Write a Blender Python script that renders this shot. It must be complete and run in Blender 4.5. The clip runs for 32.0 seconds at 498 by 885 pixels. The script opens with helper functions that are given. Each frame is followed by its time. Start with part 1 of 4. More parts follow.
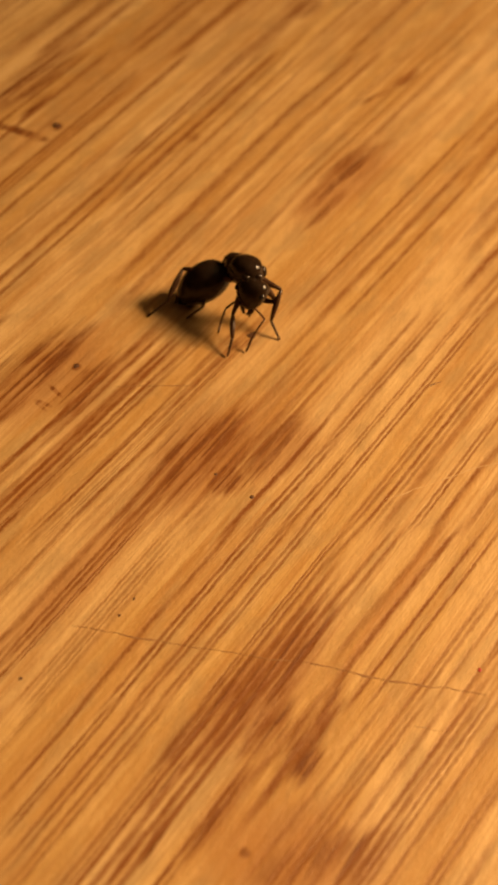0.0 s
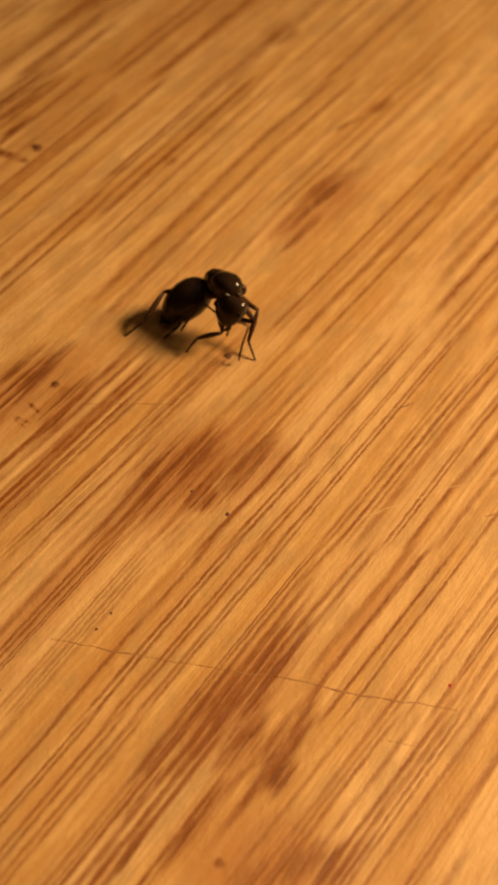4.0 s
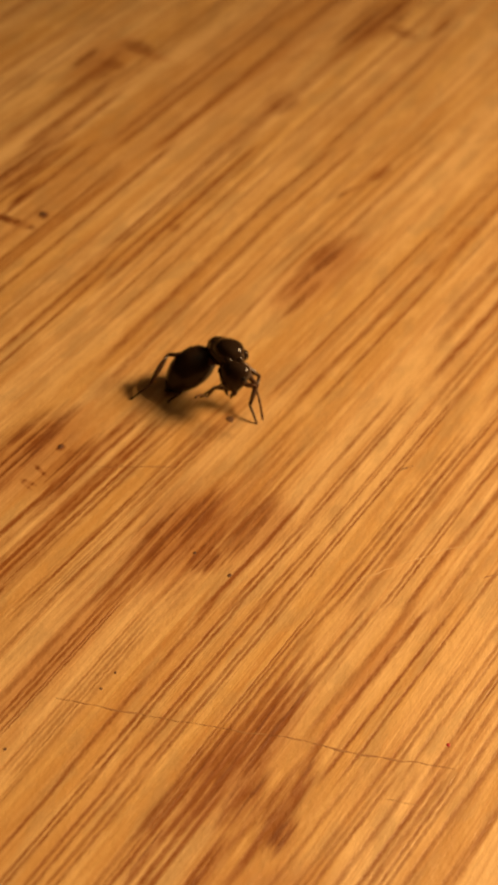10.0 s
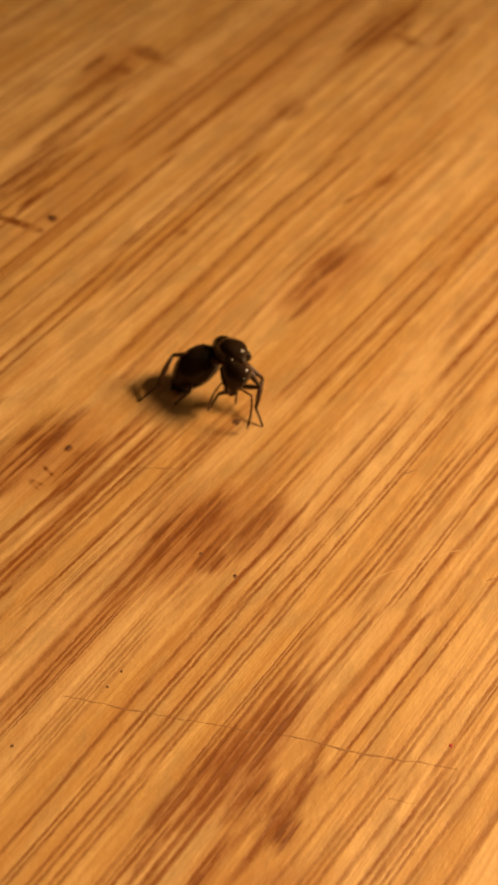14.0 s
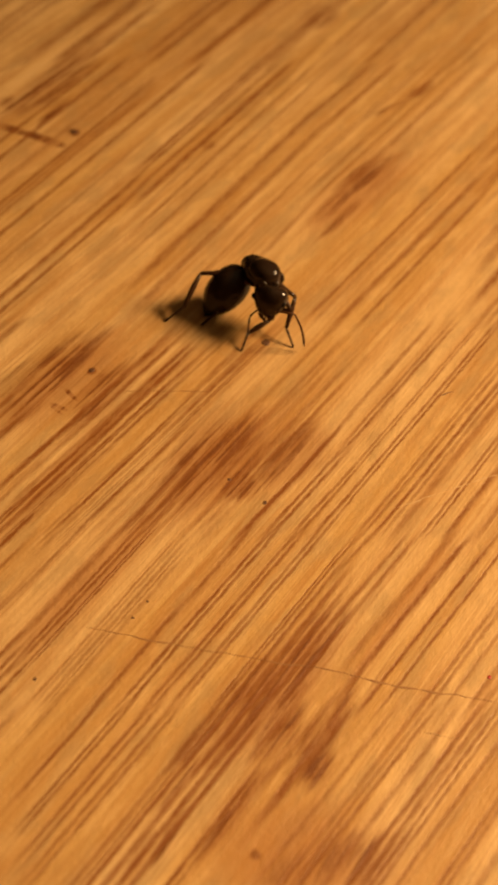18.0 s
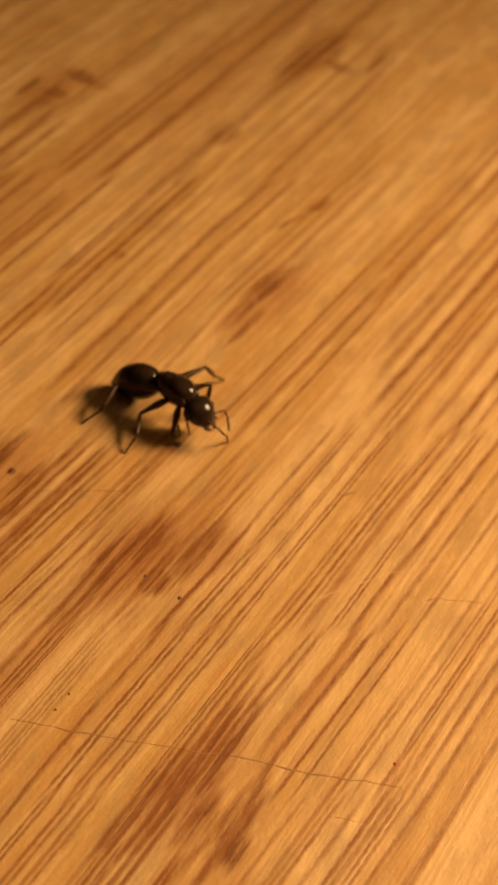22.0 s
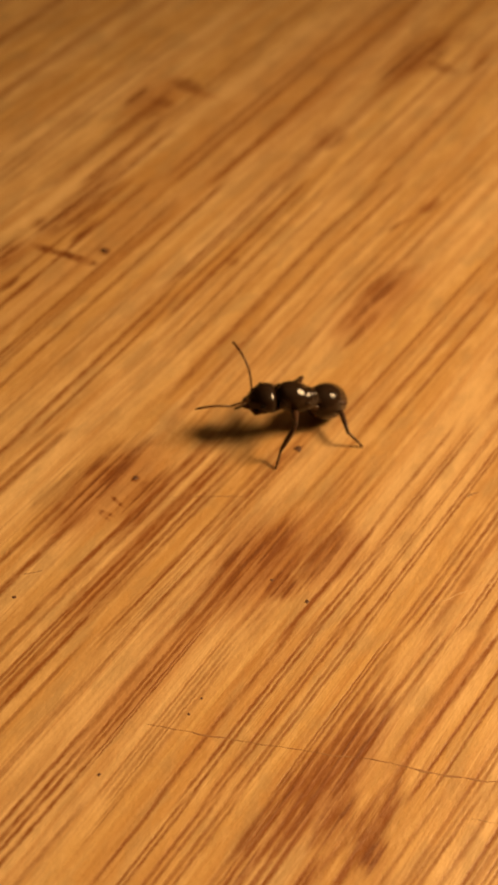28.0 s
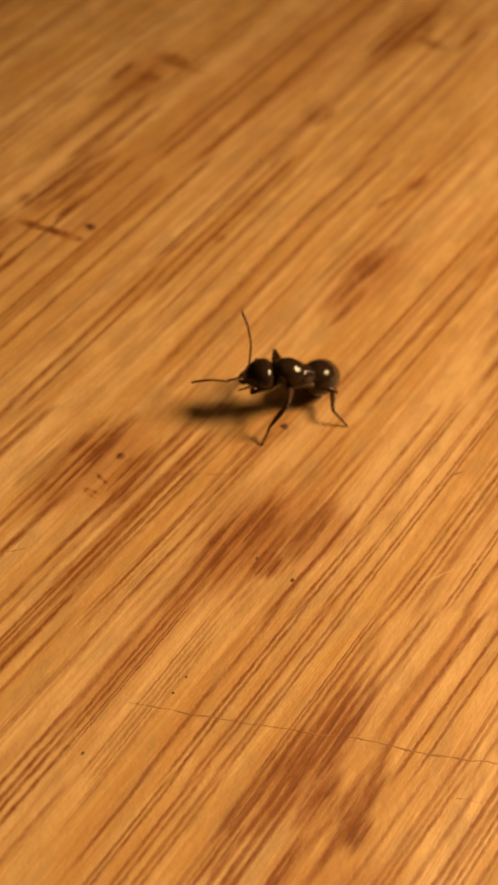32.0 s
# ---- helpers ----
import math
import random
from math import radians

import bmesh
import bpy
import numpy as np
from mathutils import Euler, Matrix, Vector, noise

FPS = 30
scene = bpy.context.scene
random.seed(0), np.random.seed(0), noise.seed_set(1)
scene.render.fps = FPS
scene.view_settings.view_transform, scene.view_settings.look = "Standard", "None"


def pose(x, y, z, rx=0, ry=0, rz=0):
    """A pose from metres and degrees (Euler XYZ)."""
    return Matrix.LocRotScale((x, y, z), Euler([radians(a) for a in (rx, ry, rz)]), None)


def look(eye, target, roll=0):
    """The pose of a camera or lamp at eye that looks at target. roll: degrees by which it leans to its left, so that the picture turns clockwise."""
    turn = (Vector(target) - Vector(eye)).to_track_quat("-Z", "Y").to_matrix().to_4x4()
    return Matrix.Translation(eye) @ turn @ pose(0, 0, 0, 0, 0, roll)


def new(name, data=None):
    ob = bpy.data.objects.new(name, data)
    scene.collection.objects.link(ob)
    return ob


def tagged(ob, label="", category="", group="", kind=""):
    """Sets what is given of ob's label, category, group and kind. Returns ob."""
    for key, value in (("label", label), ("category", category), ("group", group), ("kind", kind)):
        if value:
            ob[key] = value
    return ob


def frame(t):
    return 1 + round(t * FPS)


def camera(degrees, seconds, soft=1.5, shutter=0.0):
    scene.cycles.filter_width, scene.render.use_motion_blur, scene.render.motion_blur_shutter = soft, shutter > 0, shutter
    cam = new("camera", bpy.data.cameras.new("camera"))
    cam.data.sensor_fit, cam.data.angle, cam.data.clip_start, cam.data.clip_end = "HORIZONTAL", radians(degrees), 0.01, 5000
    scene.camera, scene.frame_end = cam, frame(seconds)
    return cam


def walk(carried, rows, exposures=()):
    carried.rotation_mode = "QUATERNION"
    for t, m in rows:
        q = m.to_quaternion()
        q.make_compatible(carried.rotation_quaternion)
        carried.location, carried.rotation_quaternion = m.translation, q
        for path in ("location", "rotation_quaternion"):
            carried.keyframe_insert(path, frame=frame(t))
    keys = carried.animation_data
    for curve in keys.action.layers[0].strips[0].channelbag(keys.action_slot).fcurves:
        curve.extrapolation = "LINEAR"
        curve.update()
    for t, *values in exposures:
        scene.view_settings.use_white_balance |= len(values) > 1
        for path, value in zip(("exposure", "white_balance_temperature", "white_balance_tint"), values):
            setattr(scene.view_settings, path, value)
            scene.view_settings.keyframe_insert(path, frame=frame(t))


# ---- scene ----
cam = camera(17.293, 32.0, soft=3.2)
cam.data.dof.use_dof = True
cam.data.dof.focus_distance = 0.122
cam.data.dof.aperture_fstop = 76.0
PATH = [
    (0, pose(0.00453, -0.08296, 0.09030, 43.670, -6.398, 10.478)),
    (0.5, pose(0.00471, -0.08291, 0.09075, 43.546, -6.327, 10.473)),
    (1, pose(0.00464, -0.08415, 0.09153, 44.023, -6.685, 10.286)),
    (1.5, pose(0.00389, -0.08453, 0.09171, 44.546, -7.339, 10.026)),
    (2, pose(0.00385, -0.08431, 0.09112, 44.450, -7.547, 10.058)),
    (2.5, pose(0.00404, -0.08437, 0.09098, 44.327, -7.632, 9.923)),
    (3, pose(0.00386, -0.08450, 0.09107, 44.328, -7.653, 10.003)),
    (3.5, pose(0.00372, -0.08471, 0.09118, 44.454, -7.730, 10.039)),
    (5.5, pose(0.00404, -0.08495, 0.09137, 44.744, -7.708, 9.909)),
    (6, pose(0.00388, -0.08508, 0.09183, 44.665, -7.795, 9.862)),
    (6.5, pose(0.00408, -0.08520, 0.09152, 44.854, -7.836, 9.690)),
    (7, pose(0.00408, -0.08517, 0.09181, 44.760, -7.877, 9.715)),
    (7.5, pose(0.00392, -0.08525, 0.09168, 44.925, -7.812, 9.760)),
    (8, pose(0.00364, -0.08581, 0.09231, 45.160, -7.817, 9.966)),
    (8.5, pose(0.00423, -0.08681, 0.09394, 45.785, -7.828, 10.008)),
    (9, pose(0.00384, -0.08732, 0.09431, 46.728, -7.895, 9.907)),
    (9.5, pose(0.00375, -0.08776, 0.09471, 47.129, -8.060, 9.830)),
    (10, pose(0.00374, -0.08635, 0.09350, 46.518, -7.735, 10.110)),
    (10.5, pose(0.00396, -0.08604, 0.09236, 45.730, -7.816, 9.935)),
    (11, pose(0.00385, -0.08643, 0.09281, 45.516, -7.767, 10.038)),
    (11.5, pose(0.00342, -0.08613, 0.09222, 45.472, -7.689, 10.277)),
    (12, pose(0.00386, -0.08568, 0.09187, 45.093, -7.457, 10.423)),
    (12.5, pose(0.00382, -0.08571, 0.09190, 44.791, -7.541, 10.220)),
    (13, pose(0.00560, -0.08601, 0.09173, 44.665, -7.619, 9.831)),
    (13.5, pose(0.00374, -0.08750, 0.09392, 45.964, -8.049, 10.096)),
    (14, pose(0.00345, -0.08755, 0.09407, 46.694, -8.034, 10.445)),
    (14.5, pose(0.00345, -0.08598, 0.09238, 46.161, -7.699, 10.747)),
    (15, pose(0.00308, -0.08502, 0.09164, 45.009, -7.066, 11.430)),
    (15.5, pose(0.00333, -0.08557, 0.09215, 44.854, -7.174, 11.155)),
    (17.5, pose(0.00366, -0.08427, 0.09096, 44.218, -7.061, 10.988)),
    (18, pose(0.00358, -0.08396, 0.09077, 43.888, -6.995, 11.091)),
    (18.5, pose(0.00404, -0.08434, 0.09034, 43.587, -7.179, 10.742)),
    (19, pose(0.00383, -0.08472, 0.08909, 43.264, -7.668, 10.107)),
    (19.5, pose(0.00346, -0.08747, 0.09179, 44.050, -8.240, 8.814)),
    (20, pose(0.00339, -0.08792, 0.09360, 46.426, -9.017, 8.104)),
    (20.5, pose(0.00236, -0.08842, 0.09412, 47.485, -9.096, 8.363)),
    (21, pose(0.00163, -0.08841, 0.09457, 47.559, -9.465, 8.378)),
    (21.5, pose(0.00110, -0.08904, 0.09508, 47.670, -9.802, 8.355)),
    (22, pose(0.00069, -0.08868, 0.09485, 47.679, -10.172, 8.054)),
    (22.5, pose(0.00165, -0.08808, 0.09430, 47.434, -9.665, 8.281)),
    (23, pose(0.00138, -0.08839, 0.09435, 47.382, -9.529, 8.346)),
    (23.5, pose(0.00160, -0.08803, 0.09409, 47.302, -9.748, 8.238)),
    (24, pose(0.00105, -0.08810, 0.09350, 46.697, -9.826, 8.415)),
    (24.5, pose(0.00191, -0.08764, 0.09150, 45.577, -9.006, 8.498)),
    (25, pose(0.00245, -0.08752, 0.09159, 45.056, -8.233, 9.269)),
    (25.5, pose(-0.00324, -0.08916, 0.09283, 46.393, -8.199, 10.628)),
    (27.5, pose(-0.00238, -0.08977, 0.09495, 47.909, -7.248, 9.648)),
    (28, pose(-0.00212, -0.08948, 0.09453, 47.662, -7.242, 9.511)),
    (28.5, pose(-0.00215, -0.08948, 0.09453, 47.477, -7.323, 9.488)),
    (29, pose(-0.00211, -0.08942, 0.09453, 47.351, -7.270, 9.465)),
    (29.5, pose(-0.00205, -0.08922, 0.09422, 47.227, -7.264, 9.487)),
    (30, pose(-0.00199, -0.08921, 0.09435, 47.106, -7.270, 9.490)),
    (30.5, pose(-0.00188, -0.08929, 0.09420, 47.188, -7.263, 9.444)),
    (31, pose(-0.00207, -0.08926, 0.09437, 47.095, -7.463, 9.335)),
    (31.5, pose(-0.00216, -0.08897, 0.09408, 47.007, -7.543, 9.245)),
    (32, pose(-0.00191, -0.08889, 0.09399, 46.923, -7.637, 9.338)),
]
walk(cam, PATH, [(0, -0.03), (3, -0.05), (6, -0.10), (9, -0.08), (12, -0.04), (15, 0.0), (18, -0.04), (20, -0.11), (22, -0.09), (25, -0.14), (28, -0.02), (30, 0.02), (32, -0.04)])

# ---- light: one unseen warm lamp beside the board, an added fill spot, and the bounce of the room ----
MM = 0.001
world = bpy.data.worlds.new("room_air")
scene.world = world
world.use_nodes = True
world.node_tree.nodes["Background"].inputs["Color"].default_value = (1.0, 0.62, 0.30, 1)
world.node_tree.nodes["Background"].inputs["Strength"].default_value = 0.05


def lamp(az, el, dist, radius, watts, colour, aim, cone):
    """An unseen warm spot; its cone and aim set how brightness falls off over the board."""
    a, e = radians(az), radians(el)
    data = bpy.data.lights.new("unseen_warm_spot", "SPOT")
    data.energy, data.color, data.shadow_soft_size = watts, colour, radius
    data.spot_size, data.spot_blend = radians(cone), 1.0
    ob = new("unseen_warm_spot", data)
    ob.matrix_world = look((dist * math.cos(e) * math.cos(a), 0.018 + dist * math.cos(e) * math.sin(a), dist * math.sin(e)), aim)
    return ob


lamp(22, 38, 0.40, 0.070, 16.4, (1.0, 0.648, 0.308), (0.122, -0.024, 0.0), 72)
lamp(22, 37, 0.40, 0.085, 15.0, (1.0, 0.648, 0.308), (0.29, 0.17, 1.1), 120)    # added fill spot, aimed at the ceiling to lift the shadows

# ---- materials ----
GRAIN = 69.13       # the way of the bamboo fibres, degrees from x


def nodes_of(name):
    m = bpy.data.materials.new(name)
    m.use_nodes = True
    return m, m.node_tree


class Graph:
    """Short hands for shader nodes."""

    def __init__(self, tree):
        self.tree = tree
        self.shader = tree.nodes["Principled BSDF"]

    def node(self, kind, **values):
        n = self.tree.nodes.new(kind)
        for key, value in values.items():
            setattr(n, key, value)
        return n

    def link(self, a, b):
        if hasattr(a, "outputs"):
            a = a.outputs[0]
        self.tree.links.new(a, b)

    def put(self, socket, value):
        if hasattr(value, "outputs") or hasattr(value, "links"):
            self.link(value, socket)
        else:
            socket.default_value = value

    def math(self, op, a, b=0.0, c=0.0, clamp=False):
        n = self.node("ShaderNodeMath", operation=op, use_clamp=clamp)
        for s, v in zip(n.inputs, (a, b, c)):
            self.put(s, v)
        return n.outputs[0]

    def span(self, value, lo, hi, to_lo=0.0, to_hi=1.0):
        n = self.node("ShaderNodeMapRange", interpolation_type="SMOOTHSTEP")
        for s, v in zip(n.inputs, (value, lo, hi, to_lo, to_hi)):
            self.put(s, v)
        return n.outputs[0]

    def noise(self, vector, scale, detail=3.0, rough=0.5):
        n = self.node("ShaderNodeTexNoise")
        self.put(n.inputs["Vector"], vector)
        n.inputs["Scale"].default_value = scale
        n.inputs["Detail"].default_value = detail
        n.inputs["Roughness"].default_value = rough
        return n.outputs[0]

    def scaled(self, vector, x, y, z):
        n = self.node("ShaderNodeVectorMath", operation="MULTIPLY")
        self.put(n.inputs[0], vector)
        n.inputs[1].default_value = (x, y, z)
        return n.outputs[0]

    def mix(self, f, a, b, how="MIX"):
        n = self.node("ShaderNodeMix", data_type="RGBA", blend_type=how)
        self.put(n.inputs[0], f)
        self.put(n.inputs[6], a)
        self.put(n.inputs[7], b)
        return n.outputs[2]

    def bump(self, height, strength, distance):
        n = self.node("ShaderNodeBump")
        n.inputs["Strength"].default_value = strength
        n.inputs["Distance"].default_value = distance
        self.put(n.inputs["Height"], height)
        self.link(n, self.shader.inputs["Normal"])


# dark fibre streaks by region: slant to the fibres, about which place along them, the region's borders (across, along, offset), then (across, width, depth of tone), in mm
STREAKS = {
    'knot_side': (0.018, -6.3, [(0.621, -0.783, 18.74), (-0.599, 0.801, 4.2), (-0.835, -0.55, -6.69), (0.798, 0.603, 18.33)],
        [(-15.94, 0.21, 0.45), (-14.97, 0.12, 0.3), (-13.84, 0.12, 0.5), (-13.24, 0.17, 0.65), (-12.43, 0.26, 0.45), (-12.09, 0.23, 0.28), (-10.23, 0.14, 0.4), (-8.88, 0.14, 0.4), (-8.07, 0.1, 0.25), (-6.44, 0.2, 0.5), (-5.59, 0.2, 0.55), (-5.02, 0.16, 0.5)]),
    'under_ant': (0.025, 3.1, [(0.621, -0.783, 18.74), (-0.599, 0.801, 4.2), (0.835, 0.55, 6.69), (-0.872, -0.49, 5.69)],
        [(-10.41, 0.17, 0.4), (-9.49, 0.15, 0.35), (-8.98, 0.15, 0.3), (-5.68, 0.15, 0.3), (-4.37, 0.17, 0.35), (-2.47, 0.16, 0.4), (-1.6, 0.14, 0.35), (0.79, 0.14, 0.6), (2.16, 0.09, 0.6), (2.61, 0.1, 0.75), (3.76, 0.08, 0.55), (4.15, 0.08, 0.55), (5.01, 0.09, 0.6), (5.51, 0.08, 0.5)]),
    'right': (0.014, 11.1, [(0.621, -0.783, 18.74), (-0.599, 0.801, 4.2), (0.872, 0.49, -5.69), (-0.903, -0.429, 17.87)],
        [(0.8, 0.15, 0.5), (2.1, 0.08, 0.45), (2.46, 0.1, 0.6), (4.04, 0.1, 0.45), (4.17, 0.08, 0.45), (5.19, 0.1, 0.55), (5.47, 0.08, 0.6), (7.61, 0.1, 0.4), (8.05, 0.09, 0.5), (8.88, 0.24, 0.75), (9.02, 0.19, 0.45), (9.8, 0.22, 0.4), (11.67, 0.19, 0.55), (11.79, 0.13, 0.6), (13.02, 0.19, 0.75), (15.02, 0.15, 0.4)]),
    'left': (-0.007, -17.6, [(0.599, -0.801, -4.2), (-0.584, 0.812, 19.71), (-0.835, -0.55, -6.69), (0.798, 0.603, 18.33)],
        [(-10.02, 0.19, 0.2), (-8.87, 0.11, 0.45), (-6.51, 0.21, 0.45), (-5.61, 0.08, 0.7), (-5.27, 0.08, 0.7), (-4.72, 0.08, 0.65), (-4.68, 0.08, 0.65), (-2.78, 0.11, 0.4), (-2.63, 0.11, 0.3), (-2.04, 0.17, 0.4), (-1.86, 0.11, 0.45), (-1.56, 0.17, 0.35), (0.79, 0.12, 0.65), (2.09, 0.08, 0.65), (2.54, 0.09, 0.75), (3.57, 0.08, 0.55), (3.97, 0.08, 0.55), (4.79, 0.08, 0.5)]),
    'middle': (0.009, -10.7, [(0.599, -0.801, -4.2), (-0.584, 0.812, 19.71), (0.835, 0.55, 6.69), (-0.872, -0.49, 5.69)],
        [(0.91, 0.13, 0.55), (2.16, 0.08, 0.65), (2.55, 0.09, 0.75), (3.76, 0.08, 0.6), (4.13, 0.08, 0.6), (4.98, 0.08, 0.5), (5.35, 0.09, 0.55), (7.29, 0.08, 0.6), (7.42, 0.08, 0.55), (7.92, 0.08, 0.6), (8.62, 0.16, 0.6), (9.33, 0.12, 0.6), (10.06, 0.14, 0.7), (10.9, 0.12, 0.5)]),
    'near_right': (0.036, -4.9, [(0.599, -0.801, -4.2), (-0.584, 0.812, 19.71), (0.872, 0.49, -5.69), (-0.903, -0.429, 17.87)],
        [(7.5, 0.07, 0.5), (8.18, 0.09, 0.55), (10.25, 0.11, 0.5), (10.94, 0.12, 0.45), (12.94, 0.23, 0.4), (14.05, 0.19, 0.7), (15.64, 0.1, 0.3), (15.71, 0.08, 0.45), (16.72, 0.07, 0.6), (18.81, 0.12, 0.5), (19.26, 0.1, 0.45), (20.14, 0.08, 0.4), (21.48, 0.13, 0.5), (22.19, 0.21, 0.5), (23.16, 0.19, 0.55)]),
    'near_left': (0.012, -28.4, [(0.584, -0.812, -19.71), (-0.854, -0.52, -0.51), (0.798, 0.603, 18.33)],
        [(-1.43, 0.17, 0.4), (-1.42, 0.06, 0.4), (0.92, 0.09, 0.65), (2.35, 0.08, 0.65), (2.63, 0.1, 0.75), (3.72, 0.09, 0.55), (4.2, 0.08, 0.5), (4.88, 0.12, 0.45), (5.36, 0.09, 0.5), (7.42, 0.19, 0.35), (7.89, 0.11, 0.5), (7.95, 0.26, 0.75), (8.96, 0.2, 0.55), (9.63, 0.21, 0.75), (10.26, 0.17, 0.7), (12.27, 0.25, 0.8), (12.41, 0.22, 0.4)]),
    'nearest': (0.047, -17.9, [(0.584, -0.812, -19.71), (0.854, 0.52, 0.51), (-0.903, -0.429, 17.87)],
        [(11.55, 0.26, 0.7), (13.26, 0.22, 0.5), (14.58, 0.29, 0.65), (16.93, 0.1, 0.4), (18.21, 0.11, 0.35), (18.75, 0.15, 0.35), (19.0, 0.23, 0.5), (20.3, 0.18, 0.45), (21.53, 0.14, 0.6), (21.97, 0.26, 0.5), (22.79, 0.27, 0.55), (22.82, 0.23, 0.5), (24.01, 0.19, 0.5), (24.33, 0.13, 0.2), (26.13, 0.22, 0.5), (26.39, 0.18, 0.4), (28.12, 0.23, 0.45)]),
    'far_corner': (-0.047, 47.3, [(-0.659, 0.752, -56.85), (-0.844, -0.537, -11.14)],
        [(-69.54, 0.74, 0.5), (-65.84, 0.36, 0.2), (-62.65, 0.53, 0.4), (-59.45, 0.27, 0.2), (-56.2, 0.23, 0.25), (-54.23, 0.46, 0.3), (-53.94, 0.49, 0.35), (-52.69, 0.22, 0.25), (-48.77, 0.48, 0.45), (-46.46, 0.52, 0.55), (-44.45, 0.34, 0.5)]),
    'far_middle': (-0.028, 58.9, [(-0.659, 0.752, -56.85), (0.844, 0.537, 11.14), (-0.881, -0.473, 1.89)],
        [(-46.4, 0.51, 0.45), (-45.7, 0.27, 0.3), (-40.54, 0.37, 0.5), (-39.69, 0.43, 0.5), (-36.42, 0.38, 0.6), (-30.8, 0.6, 0.5), (-28.04, 0.24, 0.3)]),
    'far_right': (-0.022, 69.4, [(-0.659, 0.752, -56.85), (0.881, 0.473, -1.89), (-0.913, -0.407, 14.76)],
        [(-39.48, 0.52, 0.35), (-36.9, 0.58, 0.5), (-30.56, 0.63, 0.4), (-26.95, 0.24, 0.3), (-22.96, 0.39, 0.5), (-21.17, 0.36, 0.3), (-16.05, 0.23, 0.3), (-15.04, 0.2, 0.3)]),
    'knot_far': (-0.030, 21.1, [(0.659, -0.752, 56.85), (-0.621, 0.783, -18.74), (-0.844, -0.537, -11.14)],
        [(-42.04, 0.19, 0.5), (-40.59, 0.19, 0.55), (-38.45, 0.26, 0.3), (-36.59, 0.18, 0.5), (-36.19, 0.23, 0.35), (-35.75, 0.16, 0.4), (-34.19, 0.19, 0.5), (-31.93, 0.13, 0.3), (-29.36, 0.21, 0.55), (-28.32, 0.15, 0.5)]),
    'behind_ant': (-0.033, 33.6, [(0.659, -0.752, 56.85), (-0.621, 0.783, -18.74), (0.844, 0.537, 11.14), (-0.881, -0.473, 1.89)],
        [(-34.71, 0.26, 0.55), (-30.16, 0.29, 0.6), (-30.09, 0.22, 0.6), (-28.91, 0.16, 0.45), (-27.83, 0.29, 0.6), (-27.06, 0.17, 0.3), (-25.92, 0.16, 0.4), (-24.5, 0.13, 0.35), (-22.05, 0.31, 0.5), (-20.24, 0.29, 0.45), (-18.18, 0.15, 0.3), (-15.34, 0.2, 0.35)]),
    'far_stain_side': (0.013, 45.1, [(0.659, -0.752, 56.85), (-0.621, 0.783, -18.74), (0.881, 0.473, -1.89), (-0.913, -0.407, 14.76)],
        [(-22.36, 0.25, 0.5), (-20.48, 0.25, 0.4), (-18.33, 0.19, 0.3), (-18.31, 0.19, 0.35), (-16.32, 0.27, 0.3), (-15.42, 0.18, 0.35), (-14.11, 0.27, 0.35), (-7.26, 0.24, 0.5), (-6.83, 0.3, 0.25), (-5.08, 0.25, 0.5), (-3.52, 0.17, 0.5)]),
    'beyond_right': (0.018, 43.3, [(-0.621, 0.783, -18.74), (0.913, 0.407, -14.76)],
        [(-6.82, 0.8, 0.3), (-6.05, 0.28, 0.45), (-4.07, 0.33, 0.45), (-2.75, 0.17, 0.25), (-0.08, 0.45, 0.45), (1.05, 0.41, 0.45), (2.67, 0.24, 0.4), (2.96, 0.29, 0.5), (4.39, 0.18, 0.4), (5.02, 0.15, 0.35), (5.85, 0.29, 0.45), (8.1, 0.26, 0.35), (10.22, 0.24, 0.65), (11.61, 0.19, 0.5)]),
    'beside_right': (0.029, 11.8, [(0.621, -0.783, 18.74), (0.903, 0.429, -17.87)],
        [(8.78, 0.17, 0.5), (8.83, 0.2, 0.6), (9.79, 0.18, 0.5), (11.33, 0.21, 0.45), (11.6, 0.2, 0.6), (13.29, 0.21, 0.6), (15.03, 0.19, 0.45), (17.19, 0.13, 0.5), (19.77, 0.12, 0.35), (20.72, 0.13, 0.4), (20.93, 0.1, 0.4), (21.98, 0.22, 0.55), (22.03, 0.14, 0.55), (23.1, 0.17, 0.4), (24.03, 0.17, 0.5), (25.14, 0.18, 0.5), (27.34, 0.23, 0.45)]),
    'beside_left': (0.011, -11.0, [(0.621, -0.783, 18.74), (-0.798, -0.603, -18.33)],
        [(-35.22, 0.2, 0.45), (-33.65, 0.19, 0.3), (-31.89, 0.17, 0.3), (-28.72, 0.23, 0.6), (-26.84, 0.16, 0.4), (-25.91, 0.22, 0.55), (-21.16, 0.19, 0.55), (-19.29, 0.29, 0.65), (-16.01, 0.18, 0.5), (-15.16, 0.12, 0.35), (-14.0, 0.16, 0.6), (-13.93, 0.19, 0.55), (-13.35, 0.16, 0.55), (-12.68, 0.21, 0.4), (-12.43, 0.15, 0.65), (-11.24, 0.11, 0.45), (-8.97, 0.18, 0.4), (-6.46, 0.12, 0.65), (-5.8, 0.12, 0.65), (-5.3, 0.12, 0.65), (-4.64, 0.12, 0.65), (-2.92, 0.17, 0.4)]),
    'between_stains': (0.037, 1.1, [(0.619, -0.786, 16.55), (-0.596, 0.803, 5.34), (0.818, 0.575, 19.26), (-0.885, -0.465, 3.43)],
